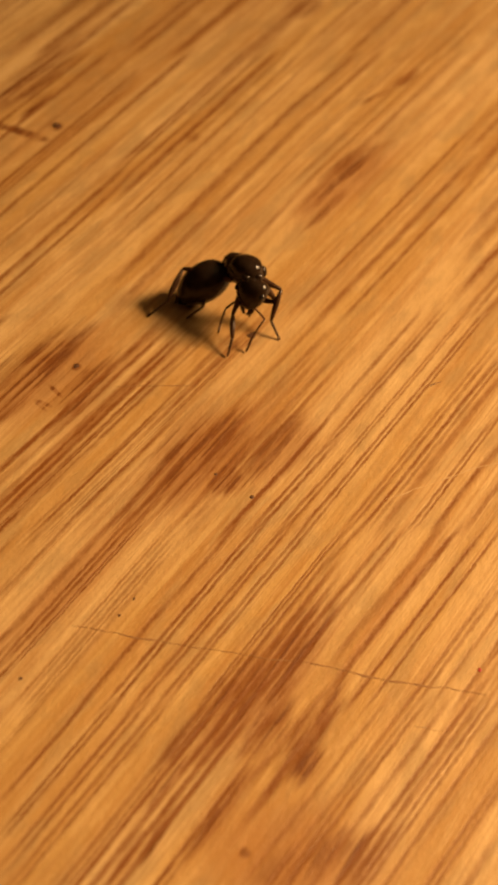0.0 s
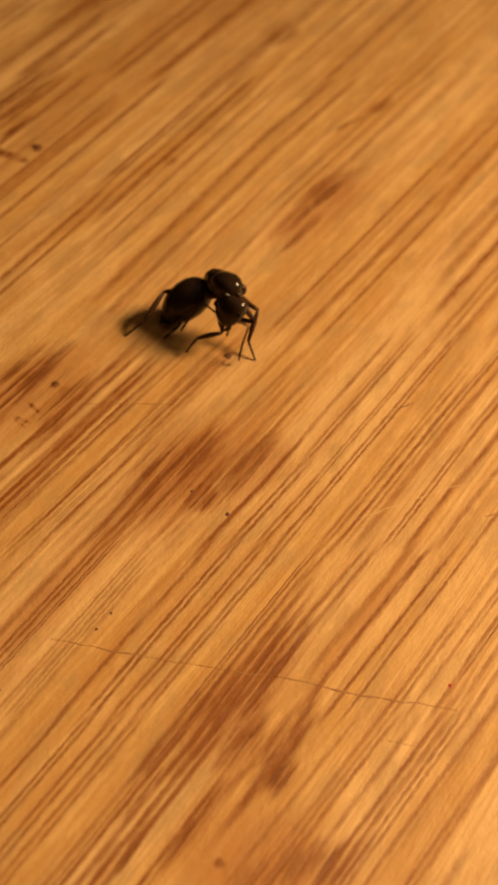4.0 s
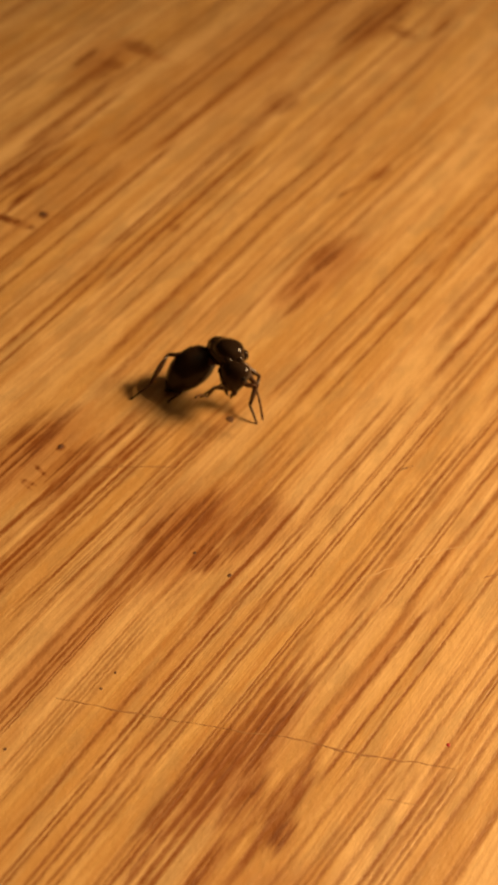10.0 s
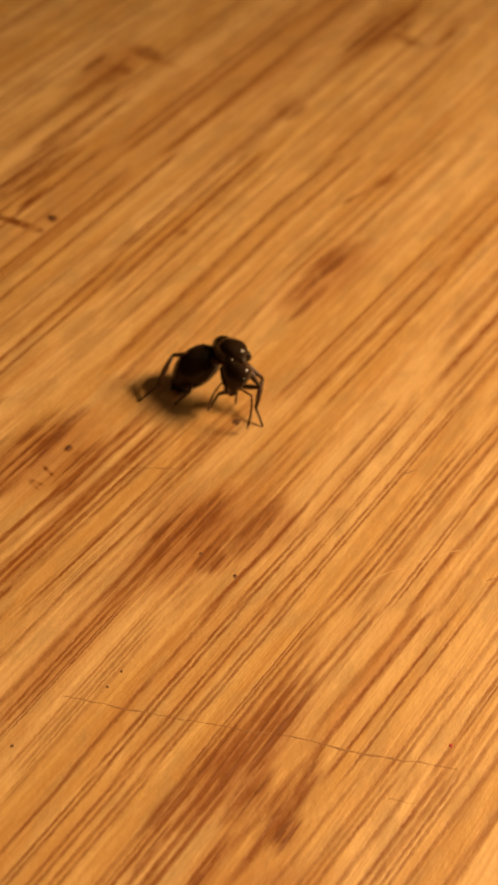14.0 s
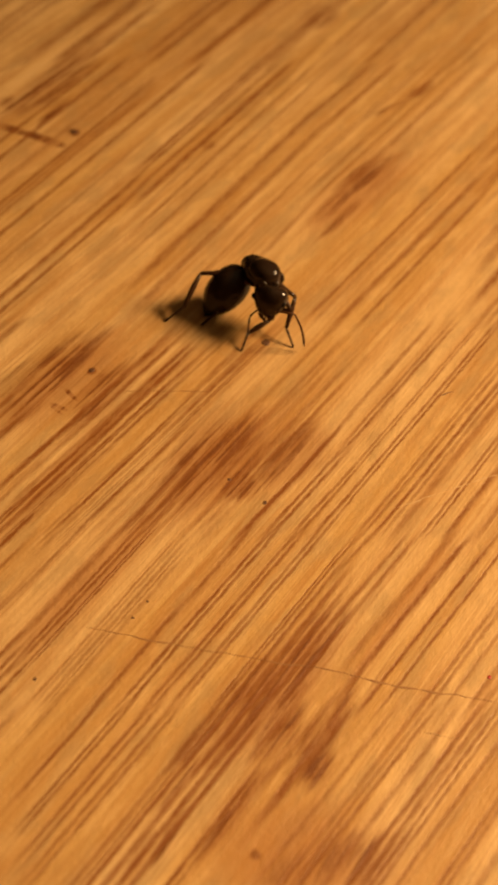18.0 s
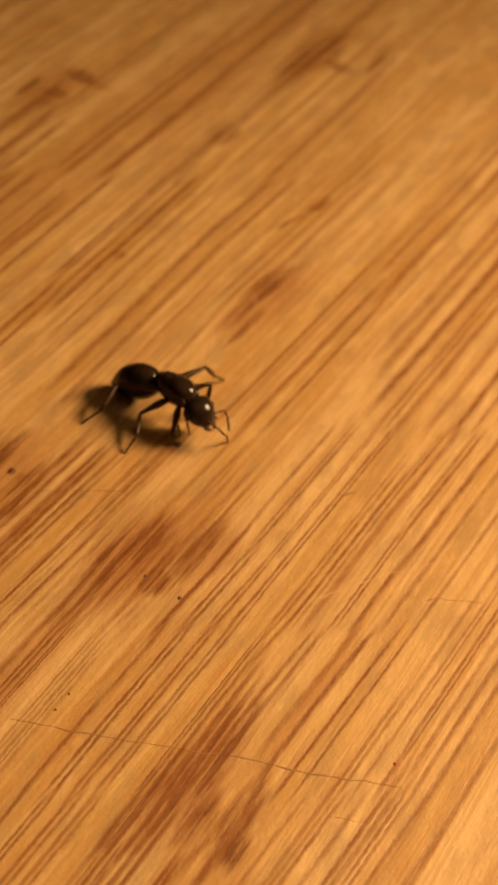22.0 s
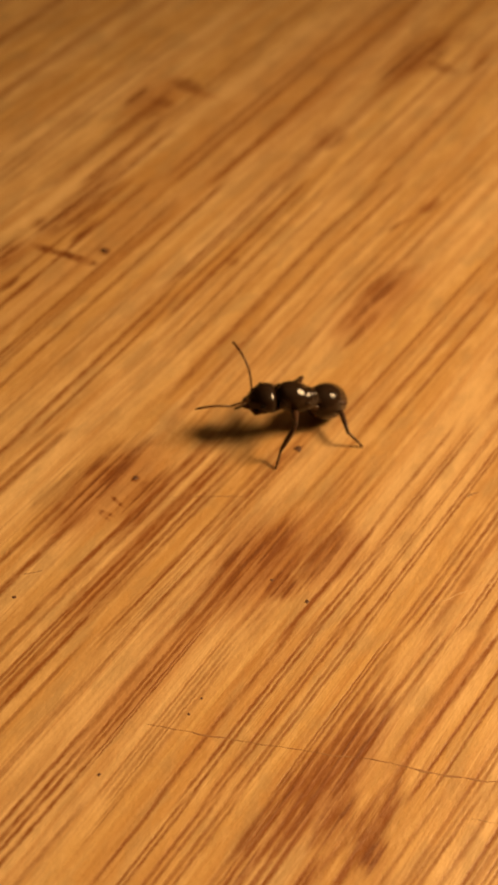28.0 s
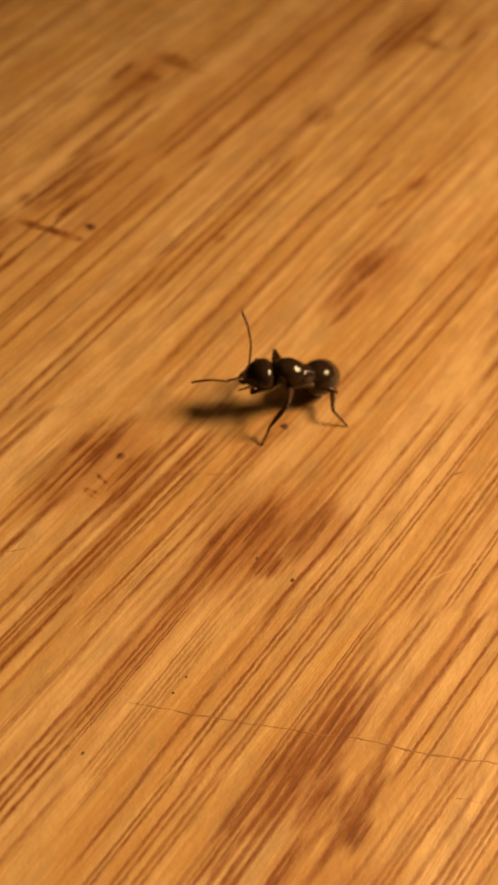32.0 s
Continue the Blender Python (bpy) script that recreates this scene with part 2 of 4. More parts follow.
        [(-15.64, 0.25, 0.32), (-14.96, 0.18, 0.29), (-13.76, 0.26, 0.36), (-13.6, 0.24, 0.4), (-12.39, 0.17, 0.29), (-12.22, 0.35, 0.3), (-12.09, 0.27, 0.29), (-10.13, 0.19, 0.29), (-10.03, 0.27, 0.29), (-9.45, 0.22, 0.3), (-9.1, 0.15, 0.25), (-8.99, 0.21, 0.29), (-8.79, 0.25, 0.22), (-6.95, 0.31, 0.16), (-4.12, 0.18, 0.25), (-3.6, 0.25, 0.25), (-2.07, 0.24, 0.18), (-1.94, 0.17, 0.25), (-1.11, 0.19, 0.25), (0.98, 0.25, 0.29)]),
}
# stains: across, along, half width, half length, turn in degrees, strength
STAINS = {
    'middle_stain': [(-5.47, 0.36, 2.21, 5.39, 2, 0.8), (-3.81, 0.91, 1.77, 3.9, 0, 0.6), (-2.59, -0.77, 1.54, 1.54, -10, 0.85), (-1.27, -1.01, 0.82, 1.31, -6, 0.75), (-0.84, 3.94, 1.43, 4.44, 6, 0.5), (0.38, 5.19, 1.17, 2.68, 1, 0.55), (-5.64, -6.38, 1.03, 3.25, -4, 0.45)],
    'near_stain': [(8.9, -17.53, 1.48, 5.2, 1, 0.9), (9.72, -12.91, 1.26, 6.41, 1, 0.85), (10.94, -12.37, 0.75, 5.37, 2, 0.8), (11.76, -18.16, 1.09, 3.08, 3, 0.75), (14.22, -16.68, 0.96, 4.29, 3, 0.85), (15.36, -18.8, 0.82, 1.77, 6, 0.75), (12.48, -24.73, 0.75, 3.8, 2, 0.85), (7.84, -21.35, 0.73, 3.54, 1, 0.6), (9.52, -30.88, 0.4, 1.75, 4, 0.75), (10.21, -28.72, 0.36, 2.01, 6, 0.7), (8.42, -24.03, 0.42, 3.43, 2, 0.7)],
    'near_edge': [(21.16, -22.82, 0.35, 2.51, 0, 0.7), (19.66, -23.52, 0.35, 2.1, -3, 0.55), (18.89, -24.89, 1.17, 3.46, -29, 0.4), (22.43, -22.18, 0.67, 2.25, -4, 0.5), (15.32, -26.7, 0.37, 0.38, -20, 0.6), (15.1, -9.72, 0.19, 3.48, 2, 0.35)],
    'left_knot': [(-20.45, -0.84, 1.81, 6.08, -2, 0.8), (-19.41, -4.25, 0.9, 3.03, -3, 0.8), (-15.86, 0.01, 1.33, 4.05, 2, 0.6), (-15.54, 1.43, 0.41, 3.4, 9, 0.65), (-15.64, -1.48, 1.04, 1.77, -2, 0.75), (-16.69, 1.88, 0.56, 0.89, 1, 0.6), (-17.63, -1.07, 0.19, 1.1, 73, 0.8), (-17.55, -2.73, 0.22, 0.96, -82, 0.6), (-17.47, -3.13, 0.16, 0.82, 79, 0.5), (-17.94, 2.11, 0.4, 0.4, -52, 0.7)],
    'far_stain': [(-13.55, 33.3, 0.51, 3.59, 0, 0.7), (-12.13, 32.8, 0.44, 3.52, -1, 0.65), (-14.23, 39.53, 0.56, 3.25, -6, 0.7), (-13.13, 39.34, 0.47, 3.46, -4, 0.7), (-11.99, 40.05, 0.38, 3.39, -2, 0.55), (-12.7, 44.07, 0.37, 2.02, -19, 0.4), (-16.2, 55.39, 0.46, 2.11, -10, 0.7), (-16.94, 51.34, 0.28, 2.31, -14, 0.55)],
    'far_knot': [(-44.63, 32.68, 0.69, 7.53, 2, 0.8), (-43.08, 32.26, 0.62, 5.84, 0, 0.7), (-41.31, 28.62, 0.49, 2.61, 5, 0.85), (-42.76, 23.44, 0.55, 2.07, -79, 0.85), (-39.38, 24.23, 0.55, 2.21, -79, 0.85), (-44.32, 20.78, 1.13, 2.93, 4, 0.85), (-37.92, 26.9, 0.6, 0.6, 82, 0.9), (-41.86, 16.94, 0.49, 1.56, 1, 0.7), (-40.49, 16.25, 0.41, 2.69, -2, 0.7), (-44.31, 26.64, 1.34, 1.34, 88, 0.65)],
    'far_edge': [(-31.17, 83.35, 2.12, 8.17, 1, 0.75), (-28.36, 83.66, 1.15, 2.42, 89, 0.65), (-25.01, 89.1, 0.71, 4.55, 8, 0.6), (-29.41, 92.86, 0.85, 2.69, -3, 0.35), (-51.29, 52.88, 0.63, 2.46, 8, 0.6), (-48.49, 53.92, 1.18, 1.42, -69, 0.4), (-48.42, 58.97, 1.31, 2.05, -84, 0.4), (-48.57, 49.16, 1.52, 3.97, -2, 0.35), (-30.66, 60.34, 1.69, 2.68, -3, 0.35), (-22.41, 53.88, 0.42, 1.52, 1, 0.3), (-27.38, 33.61, 0.65, 0.82, -1, 0.6)],
}
FAINT = [
    (18.3, -26.0, 5.53, 5.11, -3, 0.45), (-49.5, 54.9, 2.57, 5.33, 1, 0.35), (-38.2, 72.4, 5.8, 30.26, 1, 0.22), (-37.8, 37.3, 3.36, 22.62, 1, 0.12), (-16.3, 56.3, 0.27, 1.96, 0, 0.6),
    (-46.7, 58.5, 0.62, 2.88, -79, 0.4),
    (-4.4, 0.6, 2.75, 7.38, -5, 0.42), (9.9, -14.8, 2.02, 7.19, 1, 0.38), (-18.6, -0.4, 2.54, 7.1, -9, 0.36), (-12.6, 37.0, 2.13, 7.96, -7, 0.42), (18.7, -24.8, 1.84, 4.0, -32, 0.3), (-0.1, 4.3, 1.68, 4.69, -3, 0.3),
    (-5.6, -15.0, 1.29, 8.69, -1, 0.42), (-13.7, -6.1, 0.66, 7.36, 1, 0.32), (13.6, -3.6, 0.57, 8.86, 1, 0.4),
]


def bamboo():
    m, tree = nodes_of("pressed_bamboo")
    g = Graph(tree)
    place = g.node("ShaderNodeTexCoord").outputs["Object"]
    mm = g.scaled(place, 1000.0, 1000.0, 1000.0)
    axes = g.node("ShaderNodeSeparateXYZ")
    g.link(mm, axes.inputs[0])
    u, v = axes.outputs[0], axes.outputs[1]
    tint = g.node("ShaderNodeObjectInfo").outputs["Random"]
    # slow wander of the fibres
    wander = g.math("SUBTRACT", g.noise(g.scaled(mm, 0.10, 0.045, 0.0), 1.0, 2.0), 0.5)
    shiver = g.math("SUBTRACT", g.noise(g.scaled(mm, 1.5, 0.9, 0.0), 1.0, 2.0), 0.5)
    tear = g.math("SUBTRACT", g.noise(g.scaled(mm, 5.0, 3.2, 0.0), 1.0, 2.0), 0.5)
    across = g.math("ADD", g.math("ADD", u, g.math("MULTIPLY", wander, 0.25)), g.math("ADD", g.math("MULTIPLY", shiver, 0.16), g.math("MULTIPLY", tear, 0.16)))
    # fibre noise at four scales
    hair = g.noise(g.scaled(mm, 9.0, 0.35, 0.0), 1.0, 3.0, 0.6)
    fine = g.noise(g.scaled(mm, 2.4, 0.06, 0.0), 1.0, 3.0, 0.6)
    bands = g.noise(g.scaled(mm, 0.85, 0.016, 0.0), 1.0, 3.0, 0.55)
    broad = g.noise(g.scaled(mm, 0.22, 0.014, 0.0), 1.0, 2.0)
    cloud = g.noise(g.scaled(mm, 0.34, 0.07, 0.0), 1.0, 4.0, 0.6)
    speck = g.noise(g.scaled(mm, 1.9, 0.9, 0.0), 1.0, 3.0, 0.55)
    # the streaks that stand out
    total = None
    for slant, origin, borders, rows in STREAKS.values():
        here = g.math("SUBTRACT", across, g.math("MULTIPLY", g.math("SUBTRACT", v, origin), slant))
        fade = None
        for a, b, c in borders:
            inside = g.span(g.math("MULTIPLY_ADD", u, a, g.math("MULTIPLY_ADD", v, b, c)), -1.6, 1.6)
            fade = inside if fade is None else g.math("MULTIPLY", fade, inside)
        for k in range(0, len(rows), 7):
            some = rows[k:k + 7]
            first, last = some[0][0] - some[0][1] - 0.1, some[-1][0] + some[-1][1] + 0.1
            size = last - first
            ramp = g.node("ShaderNodeValToRGB")
            el = ramp.color_ramp.elements
            el[0].position, el[0].color = 0.0, (0, 0, 0, 1)
            el[1].position, el[1].color = 1.0, (0, 0, 0, 1)
            edge = 0.0
            for j, (at, w, depth) in enumerate(some):
                half = w * 1.35 + 0.09
                a, c = (at - half - first) / size, (at + half - first) / size
                a = max(a, edge + 0.0005)
                if j + 1 < len(some):
                    c = min(c, ((at + some[j + 1][0]) / 2 - first) / size)
                tone = min(depth * (1.5 if w < 0.34 else 1.3), 0.97)
                for pos, val in ((a, 0.0), (a + 0.36 * (c - a), tone), (a + 0.62 * (c - a), tone * 0.9), (c, 0.0)):
                    e = el.new(min(max(pos, 0.0005), 0.9995))
                    e.color = (val, val, val, 1)
                edge = c
            g.link(g.math("DIVIDE", g.math("SUBTRACT", here, first), size, clamp=True), ramp.inputs[0])
            one = g.math("MULTIPLY", ramp.outputs[0], fade)
            total = one if total is None else g.math("ADD", total, one)
    pits = g.noise(g.scaled(mm, 1.7, 0.5, 0.0), 1.0, 4.0, 0.65)
    uneven = g.math("MULTIPLY_ADD", g.span(pits, 0.34, 0.64), 0.38, 0.72)
    streak = g.math("MULTIPLY", total, uneven, clamp=True)
    # stains soaked into the fibres
    ragged = g.math("ADD", g.math("MULTIPLY", g.math("SUBTRACT", fine, 0.5), 1.9), g.math("MULTIPLY", g.math("SUBTRACT", cloud, 0.5), 0.8))

    def soak(rows, soft):
        out = None
        for su, sv, ru, rv, turn, strength in rows:
            c, s = math.cos(radians(turn)), math.sin(radians(turn))
            du, dv = g.math("SUBTRACT", u, su), g.math("SUBTRACT", v, sv)
            p = g.math("DIVIDE", g.math("ADD", g.math("MULTIPLY", du, c), g.math("MULTIPLY", dv, s)), ru)
            q = g.math("DIVIDE", g.math("SUBTRACT", g.math("MULTIPLY", dv, c), g.math("MULTIPLY", du, s)), rv)
            d = g.math("SQRT", g.math("ADD", g.math("MULTIPLY", p, p), g.math("MULTIPLY", q, q)))
            d = g.math("ADD", d, g.math("MULTIPLY", ragged, soft))
            one = g.span(d, 1.45, 0.45, 0.0, min(strength * 1.15, 1.0))
            out = one if out is None else g.math("MAXIMUM", out, one)
        return out

    stain = soak([row for rows in STAINS.values() for row in rows], 0.75)
    faint = soak(FAINT, 0.55)
    streaky = g.noise(g.scaled(mm, 1.7, 0.06, 0.0), 1.0, 3.0, 0.55)
    inside = g.math("MULTIPLY", g.math("MULTIPLY_ADD", g.span(streaky, 0.38, 0.58), 0.72, 0.36), g.math("MULTIPLY_ADD", g.span(pits, 0.36, 0.60), 0.35, 0.75))
    stain = g.math("MULTIPLY", stain, inside, clamp=True)
    # colour
    run = g.noise(g.scaled(mm, 0.42, 0.006, 0.0), 1.0, 2.0, 0.55)
    runs = g.noise(g.scaled(mm, 0.95, 0.011, 0.0), 1.0, 1.5, 0.5)
    depth = g.span(g.noise(g.scaled(mm, 0.5, 0.035, 0.0), 1.0, 2.0), 0.40, 0.60, 0.1, 1.0)

    def contour(field, level, wide):
        return g.span(g.math("ABSOLUTE", g.math("SUBTRACT", field, level)), wide, wide * 0.5)

    lines = g.math("MAXIMUM", contour(run, 0.47, 0.020), contour(run, 0.56, 0.016))
    lines = g.math("MAXIMUM", lines, contour(runs, 0.53, 0.022))
    lines = g.math("MULTIPLY", g.math("MULTIPLY", lines, depth), uneven)
    threads = g.noise(g.scaled(mm, 3.0, 0.02, 0.0), 1.0, 2.0, 0.5)
    blots = g.noise(g.scaled(mm, 0.8, 0.22, 0.0), 1.0, 4.0, 0.6)
    pale = g.mix(tint, (0.71, 0.455, 0.205, 1), (0.67, 0.430, 0.192, 1))
    colour = g.mix(g.span(broad, 0.36, 0.66), pale, (0.58, 0.335, 0.112, 1))
    colour = g.mix(g.math("MULTIPLY", g.span(cloud, 0.42, 0.66), 0.52), colour, (0.44, 0.235, 0.078, 1))
    colour = g.mix(g.math("MULTIPLY", g.span(blots, 0.52, 0.36), 0.27), colour, (0.80, 0.530, 0.245, 1))
    colour = g.mix(g.math("MULTIPLY", g.span(bands, 0.47, 0.63), 0.42), colour, (0.46, 0.215, 0.052, 1))
    colour = g.mix(g.math("MULTIPLY", lines, 0.30), colour, (0.33, 0.120, 0.022, 1))
    colour = g.mix(g.math("MULTIPLY", g.span(threads, 0.53, 0.68), 0.22), colour, (0.36, 0.140, 0.030, 1))
    colour = g.mix(g.math("MULTIPLY", g.span(fine, 0.50, 0.68), 0.24), colour, (0.38, 0.155, 0.036, 1))
    colour = g.mix(g.math("MULTIPLY", g.span(speck, 0.44, 0.30), 0.10), colour, (0.86, 0.600, 0.310, 1))
    mottle = g.noise(g.scaled(mm, 0.52, 0.16, 0.0), 1.0, 4.0, 0.55)
    colour = g.mix(g.math("MULTIPLY", g.span(mottle, 0.47, 0.66), 0.48), colour, (0.40, 0.245, 0.103, 1))
    colour = g.mix(faint, colour, (0.36, 0.125, 0.024, 1))
    colour = g.mix(stain, colour, (0.255, 0.084, 0.015, 1))
    colour = g.mix(g.math("MULTIPLY", g.math("MULTIPLY", stain, g.span(streaky, 0.47, 0.60)), 0.8), colour, (0.150, 0.046, 0.009, 1))
    colour = g.mix(streak, colour, (0.240, 0.078, 0.013, 1))
    g.put(g.shader.inputs["Base Color"], colour)
    g.put(g.shader.inputs["Roughness"], g.span(speck, 0.3, 0.7, 0.42, 0.62))
    g.shader.inputs["Specular IOR Level"].default_value = 0.35
    dents = g.noise(g.scaled(mm, 3.4, 2.6, 0.0), 1.0, 3.0, 0.6)
    height = g.math("SUBTRACT", g.math("MULTIPLY_ADD", hair, 0.35, g.math("MULTIPLY_ADD", speck, 0.7, g.math("MULTIPLY", dents, 0.35))), g.math("MULTIPLY", streak, 0.30))
    g.bump(height, 0.6, 0.00011)
    return m


def plain(name, colour, rough, spread=0.12, scale=40.0):
    m, tree = nodes_of(name)
    g = Graph(tree)
    place = g.node("ShaderNodeTexCoord").outputs["Object"]
    n = g.noise(place, scale, 4.0)
    low = tuple(c * (1 - spread) for c in colour[:3]) + (1,)
    g.put(g.shader.inputs["Base Color"], g.mix(n, low, colour))
    g.shader.inputs["Roughness"].default_value = rough
    return m


def chitin(name, colour, rough, tip=None):
    m, tree = nodes_of(name)
    g = Graph(tree)
    place = g.node("ShaderNodeTexCoord").outputs["Object"]
    n = g.noise(place, 900.0, 4.0)
    low = tuple(c * 0.6 for c in colour[:3]) + (1,)
    g.put(g.shader.inputs["Base Color"], g.mix(n, low, colour))
    g.put(g.shader.inputs["Roughness"], g.span(g.noise(place, 2500.0), 0.3, 0.7, rough * 0.8, rough * 1.25))
    g.shader.inputs["Specular IOR Level"].default_value = 0.24
    g.bump(g.noise(place, 2400.0, 4.0), 0.45, 0.00005)
    return m


BAMBOO = bamboo()
WALL = plain("painted_wall", (0.62, 0.58, 0.52, 1), 0.8, 0.05, 3.0)
STONE = plain("worktop_laminate", (0.30, 0.26, 0.22, 1), 0.45, 0.3, 60.0)
SHELL = chitin("black_ant_shell", (0.030, 0.016, 0.009, 1), 0.13)
LIMB = chitin("dark_brown_ant_limb", (0.070, 0.030, 0.013, 1), 0.34)
FEELER = chitin("brown_ant_feeler", (0.11, 0.042, 0.014, 1), 0.36)
EYE = chitin("ant_eye", (0.008, 0.006, 0.005, 1), 0.15)


# ---- mesh helpers ----
def mesh_of(name, bm, material, smooth=True):
    data = bpy.data.meshes.new(name)
    for f in bm.faces:
        f.smooth = smooth
    bm.normal_update()
    bm.to_mesh(data)
    bm.free()
    data.materials.append(material)
    return data


def part(name, bm, material, parent, label="", smooth=True):
    ob = new(name, mesh_of(name, bm, material, smooth))
    ob.parent = parent
    if label:
        tagged(ob, label)
    return ob


def slab(x0, x1, y0, y1, z0, z1, bevel=0.0):
    bm = bmesh.new()
    bmesh.ops.create_cube(bm, size=1.0)
    for v in bm.verts:
        v.co = Vector(((x0 + x1) / 2 + v.co.x * (x1 - x0), (y0 + y1) / 2 + v.co.y * (y1 - y0), (z0 + z1) / 2 + v.co.z * (z1 - z0)))
    if bevel:
        bmesh.ops.bevel(bm, geom=list(bm.edges), offset=bevel, segments=2, affect="EDGES", profile=0.5)
    return bm


def loft(sections, seg=24, scale=MM, wobble=0.0):
    """A closed round body along x: sections (x, y, z, half width, half height)."""
    bm = bmesh.new()
    rings = []
    for x, y, z, ry, rz in sections:
        ring = []
        for k in range(seg):
            a = 2 * math.pi * k / seg
            c, s = math.cos(a), math.sin(a)
            w = 1 + wobble * noise.noise(Vector((x * 2.1, c * 1.7, s * 1.7)))
            ring.append(bm.verts.new(Vector((x, y + ry * c * w, z + rz * s * w)) * scale))
        rings.append(ring)
    for a, b in zip(rings, rings[1:]):
        for k in range(seg):
            bm.faces.new((a[k], a[(k + 1) % seg], b[(k + 1) % seg], b[k]))
    bm.faces.new(rings[0][::-1])
    bm.faces.new(rings[-1])
    bmesh.ops.recalc_face_normals(bm, faces=bm.faces)
    return bm


def egg(x0, x1, ry, rz, z=0.0, y=0.0, blunt=0.5, lean=0.0, n=14):
    """Sections of an egg from x0 to x1; blunt shifts the widest place."""
    out = []
    for k in range(n + 1):
        u = k / n
        a = math.pi * u
        r = max(math.sin(a), 0.04) ** 0.85
        r *= 1 + lean * (u - 0.5)
        x = x0 + (x1 - x0) * (0.5 - 0.5 * math.cos(a)) ** (0.5 / blunt if blunt < 0.5 else 1.0)
        out.append((x, y, z, ry * r, rz * r))
    return out


def rod(length, radii, bend=0.0, seg=10):
    """A limb along +x from 0 to length (mm), radii evenly spaced, bowed by bend (mm)."""
    n = len(radii) - 1
    secs = []
    for k, r in enumerate(radii):
        u = k / n
        secs.append((length * u, 0.0, bend * math.sin(math.pi * u), r, r))
    return loft(secs, seg)

# ---- unseen room that closes the place and bounces the spots' light ----
def room():
    # south wall set close, to bounce light onto the board's near side
    x0, x1, y0, y1, h, low = -0.95, 1.3, -0.55, 1.3, 1.1, -0.92
    t = 0.1
    for name, box in (("wall_north", (x0, x1, y1, y1 + t, low, h)), ("wall_south", (x0, x1, y0 - t, y0, low, h)),
                      ("wall_east", (x1, x1 + t, y0, y1, low, h)), ("wall_west", (x0 - t, x0, y0, y1, low, h))):
        tagged(new(name, mesh_of(name, slab(*box), WALL, False)), "plain warm white painted room wall", "wall", kind="structure")
    tagged(new("ceiling", mesh_of("ceiling", slab(x0, x1, y0, y1, h, h + t), WALL, False)), "plain white painted ceiling", "ceiling", kind="structure")
    tagged(new("floor", mesh_of("floor", slab(x0, x1, y0, y1, low - t, low), STONE, False)), "plain brown floor", "floor", kind="structure")
    top = slab(-0.9, 0.9, -0.30, 0.45, -0.92, -0.0182, 0.0)
    tagged(new("worktop", mesh_of("worktop", top, STONE, False)), "brown laminate kitchen worktop under the board", "worktop", kind="structure")


room()


# ---- the bamboo board ----
MARKS = [   # thin cuts: width, tone, then places across and along the fibres (mm)
    (0.16, "cut", (-3.4, -18.7), (1.1, -16.8), (7.0, -14.1), (9.6, -12.8), (11.9, -11.6), (16.6, -9.9), (22.7, -6.9)),
    (0.09, "pale", (8.6, 4.6), (12.5, 11.4), (18.3, 19.3)),
    (0.3, "cut", (16.6, 11.0), (17.3, 12.0)),
    (0.14, "cut", (17.3, 12.0), (19.0, 12.9), (20.6, 13.9)),
    (0.07, "cut", (-14.5, 2.0), (-9.3, 6.2)),
    (0.1, "pale", (19.8, -12.1), (22.1, -11.2)),
    (0.14, "dark", (-19.0, -12.2), (-18.0, -11.0)),
    (0.2, "dark", (5.7, 17.7), (6.3, 18.9)),
]
SPECKS = [(0.4, -1.2, 0.17, "dark"), (-3.0, -0.9, 0.13, "dark"), (-18.0, 2.2, 0.22, "dark"), (-37.9, 27.0, 0.34, "dark"), (-18.1, -14.5, 0.15, "dark"), (-8.8, 13.9, 0.33, "dark"), (-3.6, -24.3, 0.12, "dark"), (21.4, -5.3, 0.15, "red"), (-1.3, -16.1, 0.11, "dark"), (-1.3, -14.3, 0.1, "dark")]
TOP = 0.0180


def sliver(width, places):
    """A cut along a broken line on the board's face, pointed at its ends."""
    bm = bmesh.new()
    pts = []
    for (a, b), (c, d) in zip(places, places[1:]):
        n = max(int(math.hypot(c - a, d - b) / 0.5), 3)
        pts += [(a + (c - a) * k / n, b + (d - b) * k / n) for k in range(n)]
    pts.append(places[-1])
    rows = []
    for k, (x, y) in enumerate(pts):
        p, q = pts[max(k - 1, 0)], pts[min(k + 1, len(pts) - 1)]
        dx, dy = q[0] - p[0], q[1] - p[1]
        r = math.hypot(dx, dy)
        nx, ny = -dy / r, dx / r
        end = min(k, len(pts) - 1 - k) / 3
        w = width * 0.5 * min(1.0, 0.15 + end) * max(0.12, 0.62 + 1.3 * noise.noise(Vector((x * 1.1, y * 1.1, 0))))
        j = 0.17 * noise.noise(Vector((x * 0.8, y * 0.8, 4)))
        rows.append([bm.verts.new(((x + nx * (s * w + j)) * MM, (y + ny * (s * w + j)) * MM, TOP + (0.000035 if s == 0 else 0.000004))) for s in (-1, 0, 1)])
    for p, q in zip(rows, rows[1:]):
        for k in range(2):
            bm.faces.new((p[k], q[k], q[k + 1], p[k + 1]))
    bmesh.ops.recalc_face_normals(bm, faces=bm.faces)
    return bm


